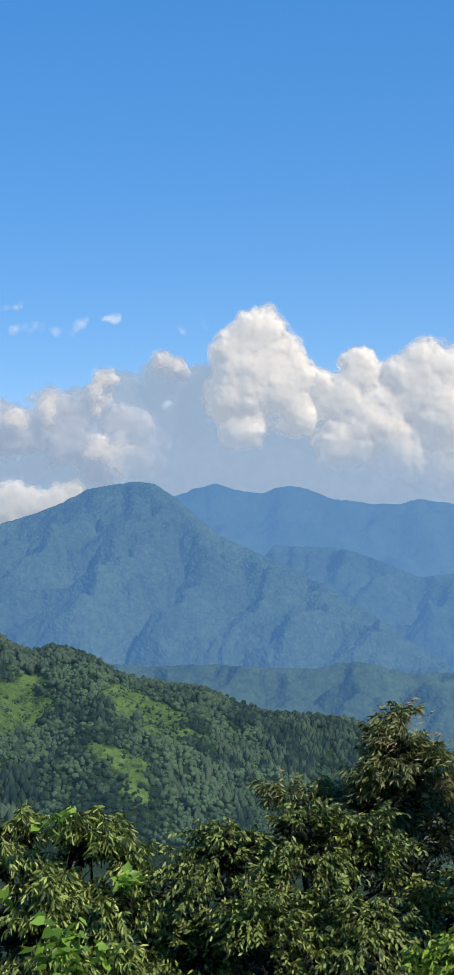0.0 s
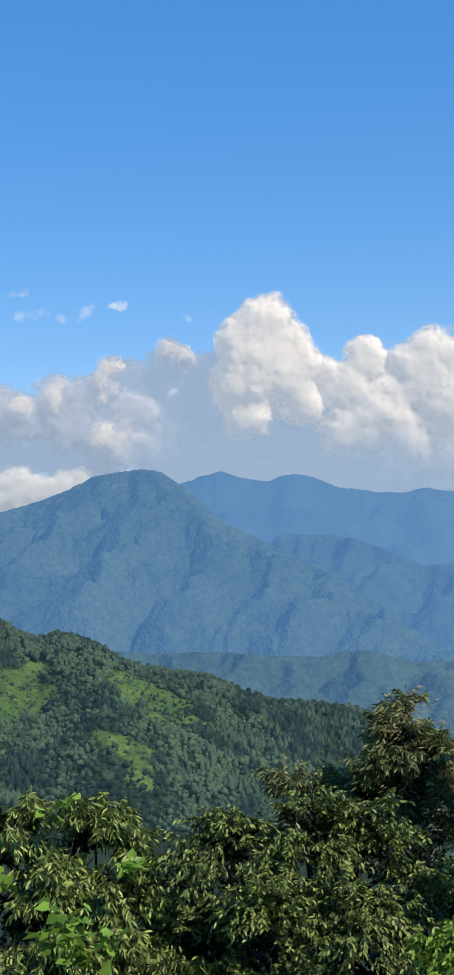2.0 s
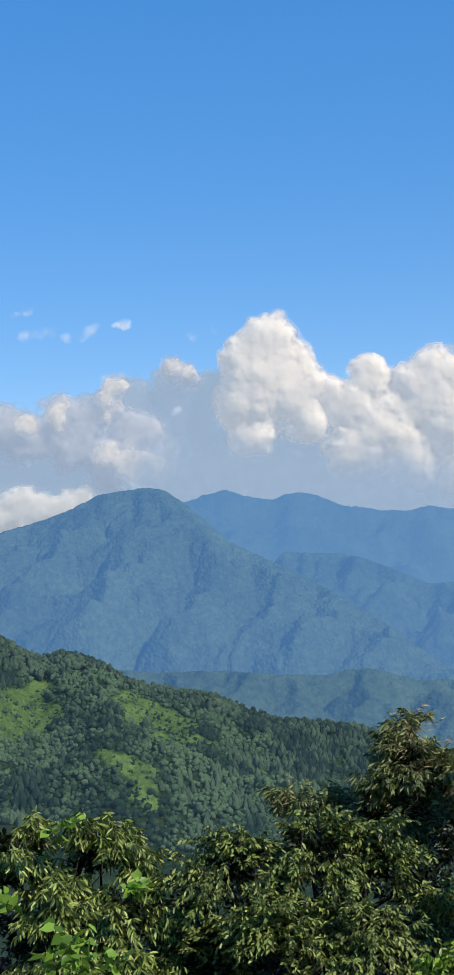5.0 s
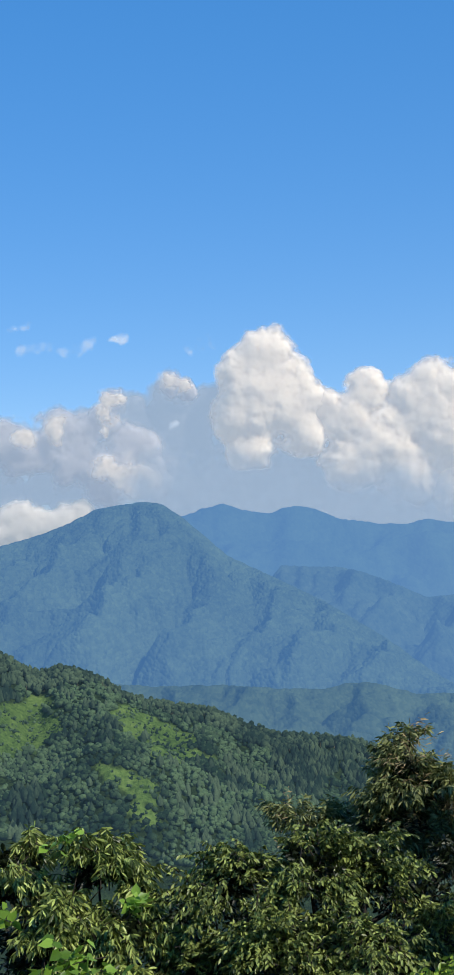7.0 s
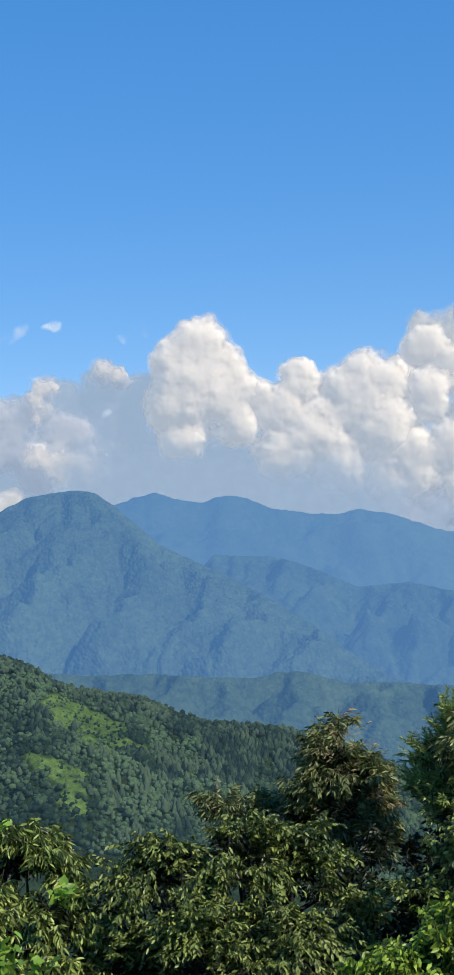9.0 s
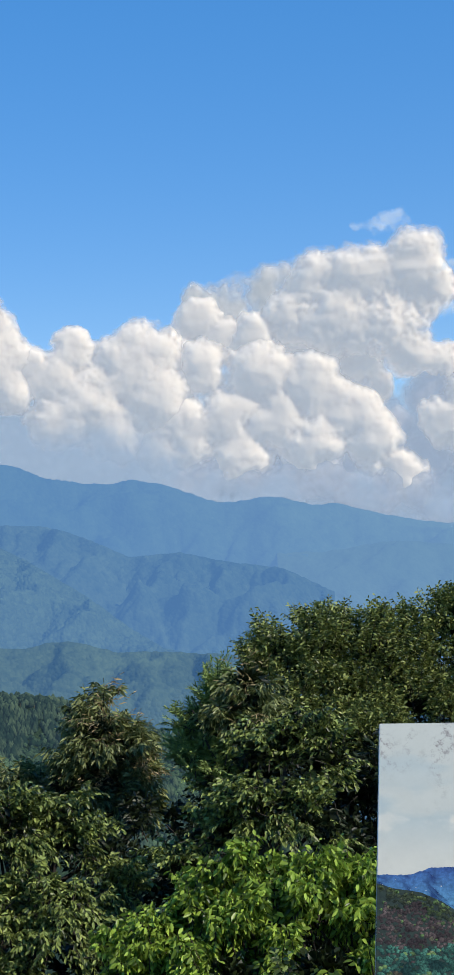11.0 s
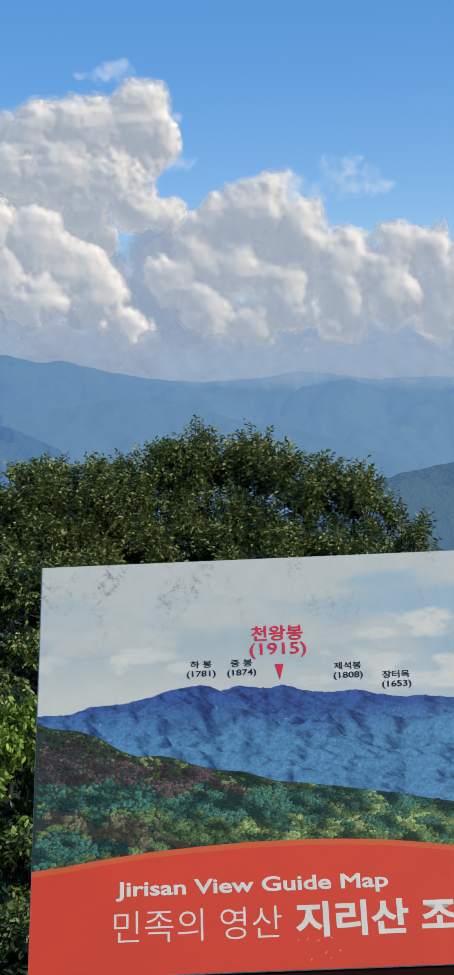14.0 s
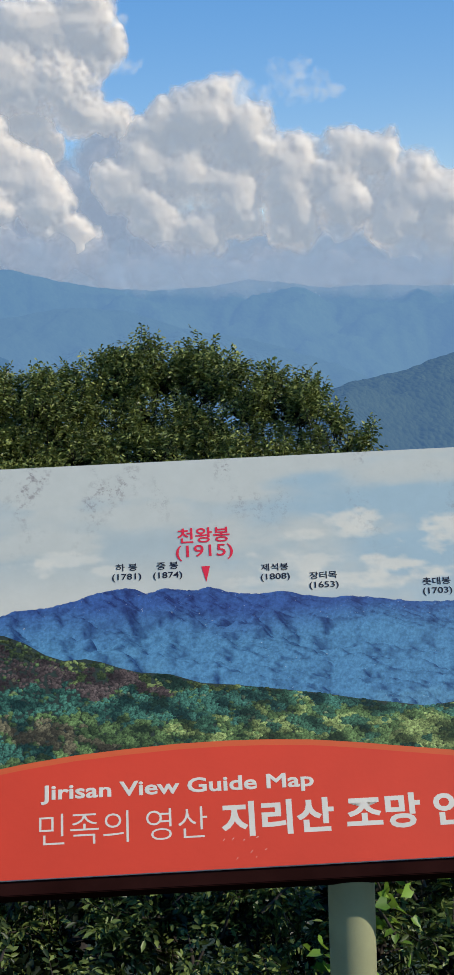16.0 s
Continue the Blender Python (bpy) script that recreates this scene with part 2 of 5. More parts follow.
def vnoise(p, seed=0):
    """Smooth value noise, 0 to 1, at an array of places (n x 3)."""
    p = np.asarray(p, float)
    i = np.floor(p).astype(np.int64)
    f = p - i
    f = f * f * f * (f * (f * 6 - 15) + 10)
    out = 0
    for dx in (0, 1):
        for dy in (0, 1):
            for dz in (0, 1):
                w = (f[..., 0] if dx else 1 - f[..., 0]) * (f[..., 1] if dy else 1 - f[..., 1]) * (f[..., 2] if dz else 1 - f[..., 2])
                out = out + w * _lattice(i + (dx, dy, dz), seed)
    return out


def fbm(p, seed=0, octaves=4, gain=0.5):
    total, amp, norm = 0, 1.0, 0.0
    for k in range(octaves):
        total, norm = total + amp * vnoise(np.asarray(p) * 2**k, seed + k), norm + amp
        amp *= gain
    return total / norm


def ridged(p, seed=0, octaves=4):
    total, amp, norm = 0, 1.0, 0.0
    for k in range(octaves):
        total, norm = total + amp * (1 - np.abs(2 * vnoise(np.asarray(p) * 2**k, seed + k) - 1)), norm + amp
        amp *= 0.5
    return total / norm


def glide(knots, az):
    """Smooth curve through knots of (az, value)."""
    k = np.array(sorted(knots), float)
    fine = np.linspace(k[0, 0], k[-1, 0], 2000)
    v = np.interp(fine, k[:, 0], k[:, 1])
    w = np.hanning(25)
    pad = np.pad(v, 12, mode="edge")
    v = np.convolve(pad, w / w.sum(), "valid")
    return np.interp(az, fine, v)


# ---- the land: one ground sheet, and the wooded ranges rising out of it ----
GROUND_R = [0, 2, 3.2, 6, 12, 25, 60, 150, 400, 640, 900, 1300, 2000, 4950]
GROUND_Z = [0, 0, -0.1, -1.6, -5.2, -12, -30, -76, -180, -232, -270, -310, -350, -352]


def ground_z(r):
    return float(np.interp(r, GROUND_R, GROUND_Z))


def build_ground():
    rr = np.concatenate([np.linspace(0.3, 30, 70), np.geomspace(31, 4950, 90)])
    aa = np.radians(np.arange(0, 360, 3.0))
    r, a = np.meshgrid(rr, aa, indexing="ij")
    x, y = r * np.sin(a), r * np.cos(a)
    z = np.interp(r, GROUND_R, GROUND_Z)
    p = np.stack([x / 2.5, y / 2.5, 0 * x], -1)
    z = z + (fbm(p, 5, 3) - 0.5) * np.clip(r - 3, 0, 40) * 0.05
    n, m = r.shape
    verts = np.concatenate([np.stack([x, y, z], -1).reshape(-1, 3), [[0, 0, 0]]])
    i, j = np.meshgrid(np.arange(n - 1), np.arange(m), indexing="ij")
    k = (j + 1) % m
    quads = np.stack([i * m + j, i * m + k, (i + 1) * m + k, (i + 1) * m + j], -1).reshape(-1, 4)
    centre = n * m
    j = np.arange(m)
    fan = np.stack([np.full(m, centre), j, (j + 1) % m, j], -1)
    me = bpy.data.meshes.new("ground")
    me.from_pydata(verts.tolist(), [], quads[:, ::-1].tolist() + [f[:3] for f in fan.tolist()])
    me.polygons.foreach_set("use_smooth", np.ones(len(me.polygons), dtype=bool))
    ob = put("ground", me, MAT_GROUND)
    return tagged(ob, "grassy hillside falling away into a wooded valley", "ground", kind="structure")


def downhill(z, dx, dy):
    """For each cell of a height grid the neighbour it drains to (flat index) and how far that is."""
    n, m = z.shape
    pad = np.pad(z, 1, constant_values=1e9)
    best, rec, far = np.zeros((n, m)), np.arange(n * m).reshape(n, m).copy(), np.ones((n, m))
    at = rec.copy()
    for di in (-1, 0, 1):
        for dj in (-1, 0, 1):
            if di or dj:
                d = math.hypot(di * dy, dj * dx)
                fall = (z - pad[1 + di:1 + di + n, 1 + dj:1 + dj + m]) / d
                hit = fall > best
                best, far = np.where(hit, fall, best), np.where(hit, d, far)
                rec = np.where(hit, at + di * m + dj, rec)
    return rec, far


def weather(z, dx, dy, turns, bite, creep):
    """Streams cut valleys into a height grid and leave branching spurs; its first and last row stay."""
    n, m = z.shape
    for _ in range(turns):
        for _ in range(4):
            pad = np.pad(z, 1, constant_values=1e9)
            ring = np.min([pad[1 + i:1 + i + n, 1 + j:1 + j + m] for i in (-1, 0, 1) for j in (-1, 0, 1) if i or j], axis=0)
            z = np.where((z < ring) & (ring < 1e8), ring + 0.02, z)
        rec, far = downhill(z, dx, dy)
        order = np.argsort(z, axis=None)
        down, area = rec.ravel().tolist(), [dx * dy] * (n * m)
        for k in order[::-1].tolist():
            if down[k] != k:
                area[down[k]] += area[k]
        pull = (bite * np.sqrt(np.array(area)) / far.ravel()).tolist()
        h = z.ravel().tolist()
        for k in order.tolist():
            q = down[k]
            if q != k and h[q] < h[k]:
                h[k] = (h[k] + pull[k] * h[q]) / (1 + pull[k])
        cut = np.array(h).reshape(n, m)
        cut[0], cut[-1] = z[0], z[-1]
        p = np.pad(cut, 1, mode="edge")
        z = cut + creep * (p[:-2, 1:-1] + p[2:, 1:-1] + p[1:-1, :-2] + p[1:-1, 2:] - 4 * cut)
    return z


def weathered(crest, crest_r, foot_r, foot_z, az0, az1, cell, seed, turns=14, bite=0.02, creep=0.08, rough=26.0, spurs=(), behind=0.06, bow=1.0, grain=420.0):
    """Bearings, distances and heights of a range: a crest line of (az, el) at a distance of (az, r), falling to its foot, cut into spurs by streams.
    spurs: (height, half width, ((az, share of the way up), ...)) lays a side ridge on the slope."""
    r_mid = float(np.mean([r for _, r in crest_r]))
    az = np.arange(az0, az1, math.degrees(cell / r_mid))
    r = np.arange(foot_r, max(v for _, v in crest_r) * (1 + behind), cell)
    R, A = np.meshgrid(r, az, indexing="ij")
    rc, el = glide(crest_r, az), glide(crest, az)
    top = EYE.z + rc * np.tan(np.radians(el))
    s = (R - foot_r) / (rc - foot_r)
    up = np.where(s <= 1, np.clip(s, 0, 1) ** bow, 1 - (s - 1) * 1.5)
    z = foot_z + (top - foot_z) * up
    X, Y = R * np.sin(np.radians(A)), R * np.cos(np.radians(A))
    p = np.stack([X, Y, 0 * X], -1)
    warp = np.stack([fbm(p / 130, seed + 4, 4), fbm(p / 130, seed + 5, 4), 0 * X], -1) * 120 - 60
    for high, half, line in spurs:
        near = np.full(A.shape, 9e9)
        fine = np.linspace(0, 1, 40)
        la = np.interp(fine, np.linspace(0, 1, len(line)), [q[0] for q in line])
        ls = np.interp(fine, np.linspace(0, 1, len(line)), [q[1] for q in line])
        lr = foot_r + ls * (np.interp(la, az, rc) - foot_r)
        for x, y in zip(lr * np.sin(np.radians(la)), lr * np.cos(np.radians(la))):
            near = np.minimum(near, (X + 0.8 * warp[..., 0] - x) ** 2 + (Y + 0.8 * warp[..., 1] - y) ** 2)
        z = z + 0.95 * high * np.clip(1 - np.sqrt(near) / half, 0, 1) ** 1.2
    z = z + rough * np.clip(2.2 * (1.1 - s), 0, 0.8) * (ridged((p + 1.6 * warp) / grain, seed, 3) - 0.6) * 2 + 0.25 * rough * (fbm(p / 60, seed + 8, 3) - 0.5)
    z = weather(z, cell, cell, turns, bite, creep)
    z = z + (fbm(p / 13, seed + 20, 2) - 0.5) * cell * 1.1
    hold = np.clip((s - 0.35) / 0.6, 0, 1) ** 1.5
    for _ in range(4):
        seen = np.degrees(np.arctan2(z - EYE.z, R)).max(0)
        z = z + R * np.tan(np.radians(el - seen)) * hold
    z = z + (fbm(p / (2.2 * cell), seed + 30, 2) - 0.5) * cell * 0.8
    return az, r, z


def build_weathered(name, label, material, az, r, z):
    R, A = np.meshgrid(r, np.radians(az), indexing="ij")
    n, m = A.shape
    i, j = np.meshgrid(np.arange(n - 1), np.arange(m - 1), indexing="ij")
    quads = np.stack([i * m + j, i * m + j + 1, (i + 1) * m + j + 1, (i + 1) * m + j], -1).reshape(-1, 4)
    ob = put(name, mesh_from(name, np.stack([R * np.sin(A), R * np.cos(A), z], -1).reshape(-1, 3), quads), material)
    return tagged(ob, label, "mountain", kind="structure")


build_ground()
CREST_FAR = [(-6.5, 3.0), (-2.23, 3.22), (-1.44, 3.48), (-0.52, 3.7), (0.26, 3.42), (1.55, 3.19), (2.0, 3.4), (2.5, 3.5), (3.25, 3.35), (4.27, 2.88),
             (6.07, 2.55), (7.1, 2.5), (7.93, 2.68), (9.23, 2.45), (10.29, 2.06), (11.6, 1.6), (12.51, 1.63), (13.45, 1.77), (14.22, 1.72), (15.65, 1.33),
             (16.58, 1.39), (18.34, 0.91), (20.15, 0.53), (22.2, 0.3), (24.58, 0.36), (26.39, 0.6), (27.67, 0.44), (29.46, 0.16), (31.51, 0.18), (34.79, 0.0), (42, -0.2)]
CREST_SPUR = [(0.3, -1.5), (1.0, 0.1), (1.86, 1.02), (2.89, 0.92), (4.18, 0.86), (5.0, 0.68), (6.02, 0.3), (7.83, -0.55), (9.14, -0.47), (9.94, -0.42),
              (11.52, -0.81), (12.83, -1.03), (14.12, -1.2), (15.16, -1.69), (16.5, -2.4)]
CREST_HAZY = [(16, -0.6), (19.0, -0.25), (21.19, -0.47), (23.73, -1.35), (26.3, -1.84), (28.35, -2.44), (29.88, -3.01), (31.41, -3.71), (34, -4.6)]
CREST_MASSIF = [(-15, 0.4), (-11.0, 1.88), (-9.48, 2.34), (-8.19, 2.66), (-6.89, 3.12), (-5.85, 3.64), (-4.81, 3.8), (-3.64, 3.9), (-2.99, 3.74), (-2.23, 3.22),
                (-1.72, 2.76), (-0.34, 1.49), (1.34, 0.64), (3.53, -0.51), (4.81, -1.34), (6.08, -2.18), (7.83, -3.54), (9.06, -4.34), (12, -5.2)]
SPURS_MASSIF = [(95, 110, ((-3.9, 0.96), (-4.1, 0.8), (-4.6, 0.65), (-5.8, 0.5), (-6.8, 0.38))), (95, 105, ((-2.2, 0.95), (-1.7, 0.8), (-1.1, 0.65), (-1.3, 0.54), (-2.6, 0.4))),
                (80, 95, ((0.6, 0.97), (1.3, 0.8), (1.6, 0.65), (0.8, 0.5), (-0.2, 0.38))), (90, 100, ((3.0, 0.97), (4.2, 0.82), (4.0, 0.66), (2.8, 0.52), (2.2, 0.4))),
                (80, 95, ((5.5, 0.97), (6.7, 0.82), (6.5, 0.66), (5.4, 0.5))), (90, 105, ((-6.3, 0.97), (-7.0, 0.8), (-8.1, 0.65), (-9.4, 0.5), (-10.2, 0.38))),
                (80, 100, ((-9.0, 0.97), (-9.9, 0.78), (-11.5, 0.58))), (55, 70, ((-3.0, 0.86), (-2.9, 0.72), (-3.3, 0.6), (-4.2, 0.5))), (70, 90, ((8.0, 0.97), (8.9, 0.82), (8.4, 0.62)))]
SPURS_EAST = [(85, 95, ((a, 0.97), (a + 0.7, 0.82), (a + 0.4, 0.66), (a - 0.5, 0.5))) for a in (1.7, 3.9, 6.0, 8.6, 11.0, 13.4)]
SPURS_MID = [(46 + 12 * math.sin(3 * a), 52, ((a, 0.98), (a + 0.5, 0.86), (a + 0.3, 0.7), (a - 0.4, 0.55))) for a in (-11.5, -9.6, -7.2, -5.1, -2.8, -1.0, 1.5, 4.4, 6.1, 8.4, 10.6, 13.0, 15.2, 18.0, 21.0)]
CREST_MID = [(-13, -2.4), (-7.09, -3.0), (-5.4, -3.58), (-3.83, -3.77), (-0.55, -3.86), (1.41, -4.06), (3.4, -4.16), (4.57, -3.92), (5.36, -3.95), (6.25, -4.17),
             (7.28, -4.52), (8.4, -4.48), (10.87, -4.66), (12.7, -4.78), (15.06, -5.07), (18.09, -5.63), (24, -6.6)]
CREST_NEAR = [(-16, 0.44), (-11.09, -1.56), (-9.61, -2.58), (-8.87, -3.06), (-8.09, -3.22), (-7.57, -3.06), (-6.66, -3.22), (-5.9, -3.58), (-5.12, -4.11), (-4.11, -4.49), (-2.93, -4.81),
              (-1.88, -4.93), (-1.11, -5.09), (-0.07, -5.62), (1.08, -6.06), (2.8, -6.32), (3.95, -6.44), (5.0, -6.66), (7.88, -7.56), (11.06, -9.16), (15, -11.16)]
CREST_RIGHT = [(24, -6.2), (26.16, -5.33), (28.27, -4.63), (30.38, -3.8), (31.41, -3.63), (32.7, -3.37), (33.73, -3.02), (34.75, -2.72), (36.51, -2.22), (42, -1.2)]
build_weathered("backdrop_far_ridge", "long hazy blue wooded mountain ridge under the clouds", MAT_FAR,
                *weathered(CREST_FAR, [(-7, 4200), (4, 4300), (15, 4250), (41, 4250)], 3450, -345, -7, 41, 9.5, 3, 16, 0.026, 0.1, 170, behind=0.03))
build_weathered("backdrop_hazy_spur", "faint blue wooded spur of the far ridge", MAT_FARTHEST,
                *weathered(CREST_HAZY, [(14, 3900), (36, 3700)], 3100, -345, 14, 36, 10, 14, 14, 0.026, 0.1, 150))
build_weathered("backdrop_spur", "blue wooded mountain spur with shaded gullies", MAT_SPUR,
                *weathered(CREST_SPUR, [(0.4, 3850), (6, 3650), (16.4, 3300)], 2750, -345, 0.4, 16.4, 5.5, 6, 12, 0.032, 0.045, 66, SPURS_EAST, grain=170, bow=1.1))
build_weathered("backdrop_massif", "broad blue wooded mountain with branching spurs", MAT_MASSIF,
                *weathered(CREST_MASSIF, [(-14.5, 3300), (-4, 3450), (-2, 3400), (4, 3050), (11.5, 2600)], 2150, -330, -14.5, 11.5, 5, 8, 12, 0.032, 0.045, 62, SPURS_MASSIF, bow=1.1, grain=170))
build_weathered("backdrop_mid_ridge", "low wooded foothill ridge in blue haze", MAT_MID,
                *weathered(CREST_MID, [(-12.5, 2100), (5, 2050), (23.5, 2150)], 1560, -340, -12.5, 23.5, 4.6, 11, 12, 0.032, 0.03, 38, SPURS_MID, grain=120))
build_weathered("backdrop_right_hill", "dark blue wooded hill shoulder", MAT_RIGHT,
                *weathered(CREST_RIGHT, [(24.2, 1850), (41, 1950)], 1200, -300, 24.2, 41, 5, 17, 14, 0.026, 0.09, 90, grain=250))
# clearings on the near hill: bearing, angle below the horizon, half widths, lean
CLEARINGS = [(-9.5, -5.15, 1.7, 1.25, 0.0), (-3.55, -5.75, 2.1, 0.62, -0.5), (-3.1, -6.25, 1.4, 0.62, -0.2), (-4.7, -7.7, 1.25, 0.5, -0.5), (-4.3, -8.9, 0.55, 0.35, -0.5), (0.6, -8.1, 0.5, 0.2, -0.2)]
SPURS_HILL = [(26, 75, ((-7.3, 0.96), (-6.0, 0.86), (-4.9, 0.72), (-4.9, 0.5))), (18, 60, ((-1.0, 0.9), (-1.6, 0.7), (-2.4, 0.5))), (14, 50, ((3.5, 0.9), (2.2, 0.7), (1.6, 0.5)))]
HILL_AZ, HILL_R, HILL_Z = weathered(CREST_NEAR, [(-15.5, 1250), (-4, 1220), (14.5, 1150)], 640, -225, -15.5, 14.5, 3.2, 21, 12, 0.022, 0.1, 26, SPURS_HILL, 0.06, 0.85, 150)


def ragged(az, el):
    return fbm(np.stack([az * 1.3, el * 2.2, 0 * el], -1), 33, 4) - 0.5


def in_clearing(az, el):
    """Over 0 inside the clearings."""
    hit = np.full(az.shape, -9.0)
    for ca, ce, wa, we, lean in CLEARINGS:
        d = ((az - ca) / wa) ** 2 + ((el - ce - lean * (az - ca)) / we) ** 2
        hit = np.maximum(hit, 1 - d)
    return hit + 2.6 * ragged(az, el)


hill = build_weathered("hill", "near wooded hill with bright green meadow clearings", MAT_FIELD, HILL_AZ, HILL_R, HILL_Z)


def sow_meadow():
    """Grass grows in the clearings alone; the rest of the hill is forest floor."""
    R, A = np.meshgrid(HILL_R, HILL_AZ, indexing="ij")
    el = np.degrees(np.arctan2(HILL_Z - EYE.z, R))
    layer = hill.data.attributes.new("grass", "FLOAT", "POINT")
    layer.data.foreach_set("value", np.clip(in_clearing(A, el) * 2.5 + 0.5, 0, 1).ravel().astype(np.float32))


sow_meadow()


def hill_height(az, r):
    """Height of the hill's ground at bearings and distances."""
    i = np.clip((r - HILL_R[0]) / (HILL_R[1] - HILL_R[0]), 0, len(HILL_R) - 1.01)
    j = np.clip((az - HILL_AZ[0]) / (HILL_AZ[1] - HILL_AZ[0]), 0, len(HILL_AZ) - 1.01)
    i0, j0 = i.astype(int), j.astype(int)
    f, g = i - i0, j - j0
    return (HILL_Z[i0, j0] * (1 - f) + HILL_Z[i0 + 1, j0] * f) * (1 - g) + (HILL_Z[i0, j0 + 1] * (1 - f) + HILL_Z[i0 + 1, j0 + 1] * f) * g


def icosphere(level):
    bm = bmesh.new()
    bmesh.ops.create_icosphere(bm, subdivisions=level, radius=1)
    v = np.array([w.co[:] for w in bm.verts])
    f = np.array([[w.index for w in q.verts] for q in bm.faces])
    bm.free()
    return v, f


def build_hill_woods():
    """Broad crowns of two leafy heads, stands of pointed conifers, and a belt along the crest on tall bare trunks."""
    rng = np.random.default_rng(4)
    n = 11500
    az, share = rng.uniform(-12, 10.5, n), rng.uniform(0.3, 1.0, n) ** 0.8
    r = HILL_R[0] + share * (np.interp(az, [-15.5, -4, 14.5], [1250, 1220, 1150]) - HILL_R[0])
    z = hill_height(az, r)
    el = np.degrees(np.arctan2(z - EYE.z, r))
    bare = in_clearing(az, el) > 0
    small = bare & (rng.random(n) < 0.38)
    keep = ~bare | small
    az, share, r, z, el, small = az[keep], share[keep], r[keep], z[keep], el[keep], small[keep]
    n = len(az)
    a = np.radians(az)
    base = np.stack([r * np.sin(a), r * np.cos(a), z], -1)
    belt = (share > 0.88) & ~small
    stand = fbm(np.stack([az * 0.55, share * 7, 0 * az], -1), 71, 3)
    pointed = ((stand > 0.58) | (rng.random(n) < 0.06)) & ~small & ~belt
    size = rng.uniform(1.7, 3.4, n) * np.where(small, rng.uniform(0.25, 0.65, n), 1)
    lift = np.where(belt, rng.uniform(2.8, 4.8, n), size * 0.4)
    v1, f1 = icosphere(1)

    def heads(sel, count, tall):
        out = []
        m = int(sel.sum())
        for k in range(count):
            off = rng.normal(size=(m, 3)) * np.array([0.5, 0.5, 0.25]) * size[sel][:, None]
            off[:, 2] += lift[sel] + k * 0.5 * size[sel]
            lump = 1 + 0.45 * (rng.random((m, len(v1))) - 0.5)
            grow = size[sel] * rng.uniform(0.7, 1.05, m) * (1.0, 0.75)[k]
            out.append((base[sel] + off)[:, None] + v1[None] * (grow[:, None] * lump)[..., None] * np.array([1, 1, tall]))
        verts = np.concatenate(out)
        return verts.reshape(-1, 3), (f1[None] + (np.arange(len(verts)) * len(v1))[:, None, None]).reshape(-1, 3)

    broad = ~pointed & ~belt
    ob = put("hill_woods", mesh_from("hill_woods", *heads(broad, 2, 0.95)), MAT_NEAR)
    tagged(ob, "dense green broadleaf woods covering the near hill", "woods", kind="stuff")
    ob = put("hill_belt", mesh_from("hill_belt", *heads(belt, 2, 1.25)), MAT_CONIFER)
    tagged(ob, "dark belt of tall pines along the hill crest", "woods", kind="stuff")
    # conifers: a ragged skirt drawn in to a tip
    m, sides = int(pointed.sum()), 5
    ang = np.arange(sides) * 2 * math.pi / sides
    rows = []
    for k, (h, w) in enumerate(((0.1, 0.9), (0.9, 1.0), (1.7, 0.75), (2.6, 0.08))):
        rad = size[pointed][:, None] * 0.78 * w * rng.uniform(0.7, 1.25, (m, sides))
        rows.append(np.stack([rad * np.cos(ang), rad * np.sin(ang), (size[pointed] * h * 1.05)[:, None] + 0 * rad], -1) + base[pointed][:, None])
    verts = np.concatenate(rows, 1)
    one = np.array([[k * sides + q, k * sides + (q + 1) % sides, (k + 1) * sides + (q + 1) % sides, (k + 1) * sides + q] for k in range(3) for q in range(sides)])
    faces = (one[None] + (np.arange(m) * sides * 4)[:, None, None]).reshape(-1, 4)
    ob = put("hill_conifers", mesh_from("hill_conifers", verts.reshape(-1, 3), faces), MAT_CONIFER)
    tagged(ob, "dark stands of pointed conifers on the near hill", "woods", kind="stuff")
    foot, up = base[belt], lift[belt]
    ring = np.array([(0.32, 0), (-0.16, 0.27), (-0.16, -0.27)])
    low = np.concatenate([ring, np.full((3, 1), -0.5)], 1)[None] + foot[:, None]
    high = np.concatenate([ring * 0.6, np.zeros((3, 1))], 1)[None] + foot[:, None] + (np.array([0, 0, 1.0]) * up[:, None])[:, None]
    tv = np.concatenate([low, high], 1)
    one = np.array([[0, 1, 4, 3], [1, 2, 5, 4], [2, 0, 3, 5]])
    tf = one[None] + (np.arange(len(tv)) * 6)[:, None, None]
    ob = put("hill_trunks", mesh_from("hill_trunks", tv.reshape(-1, 3), tf.reshape(-1, 4)), MAT_TRUNKS)
    tagged(ob, "pale bare trunks of the belt of trees on the hill crest", "woods", kind="stuff")


build_hill_woods()


# ---- clouds ----
def billow(p, seed, octaves=3):
    """Round heaps parted by sharp creases, -0.5 to 0.5."""
    total, amp, norm = 0, 1.0, 0.0
    for k in range(octaves):
        total, norm = total + amp * np.sqrt((2 * vnoise(p * 2**k, seed + k) - 1) ** 2 + 0.07), norm + amp
        amp *= 0.55
    return total / norm - 0.4


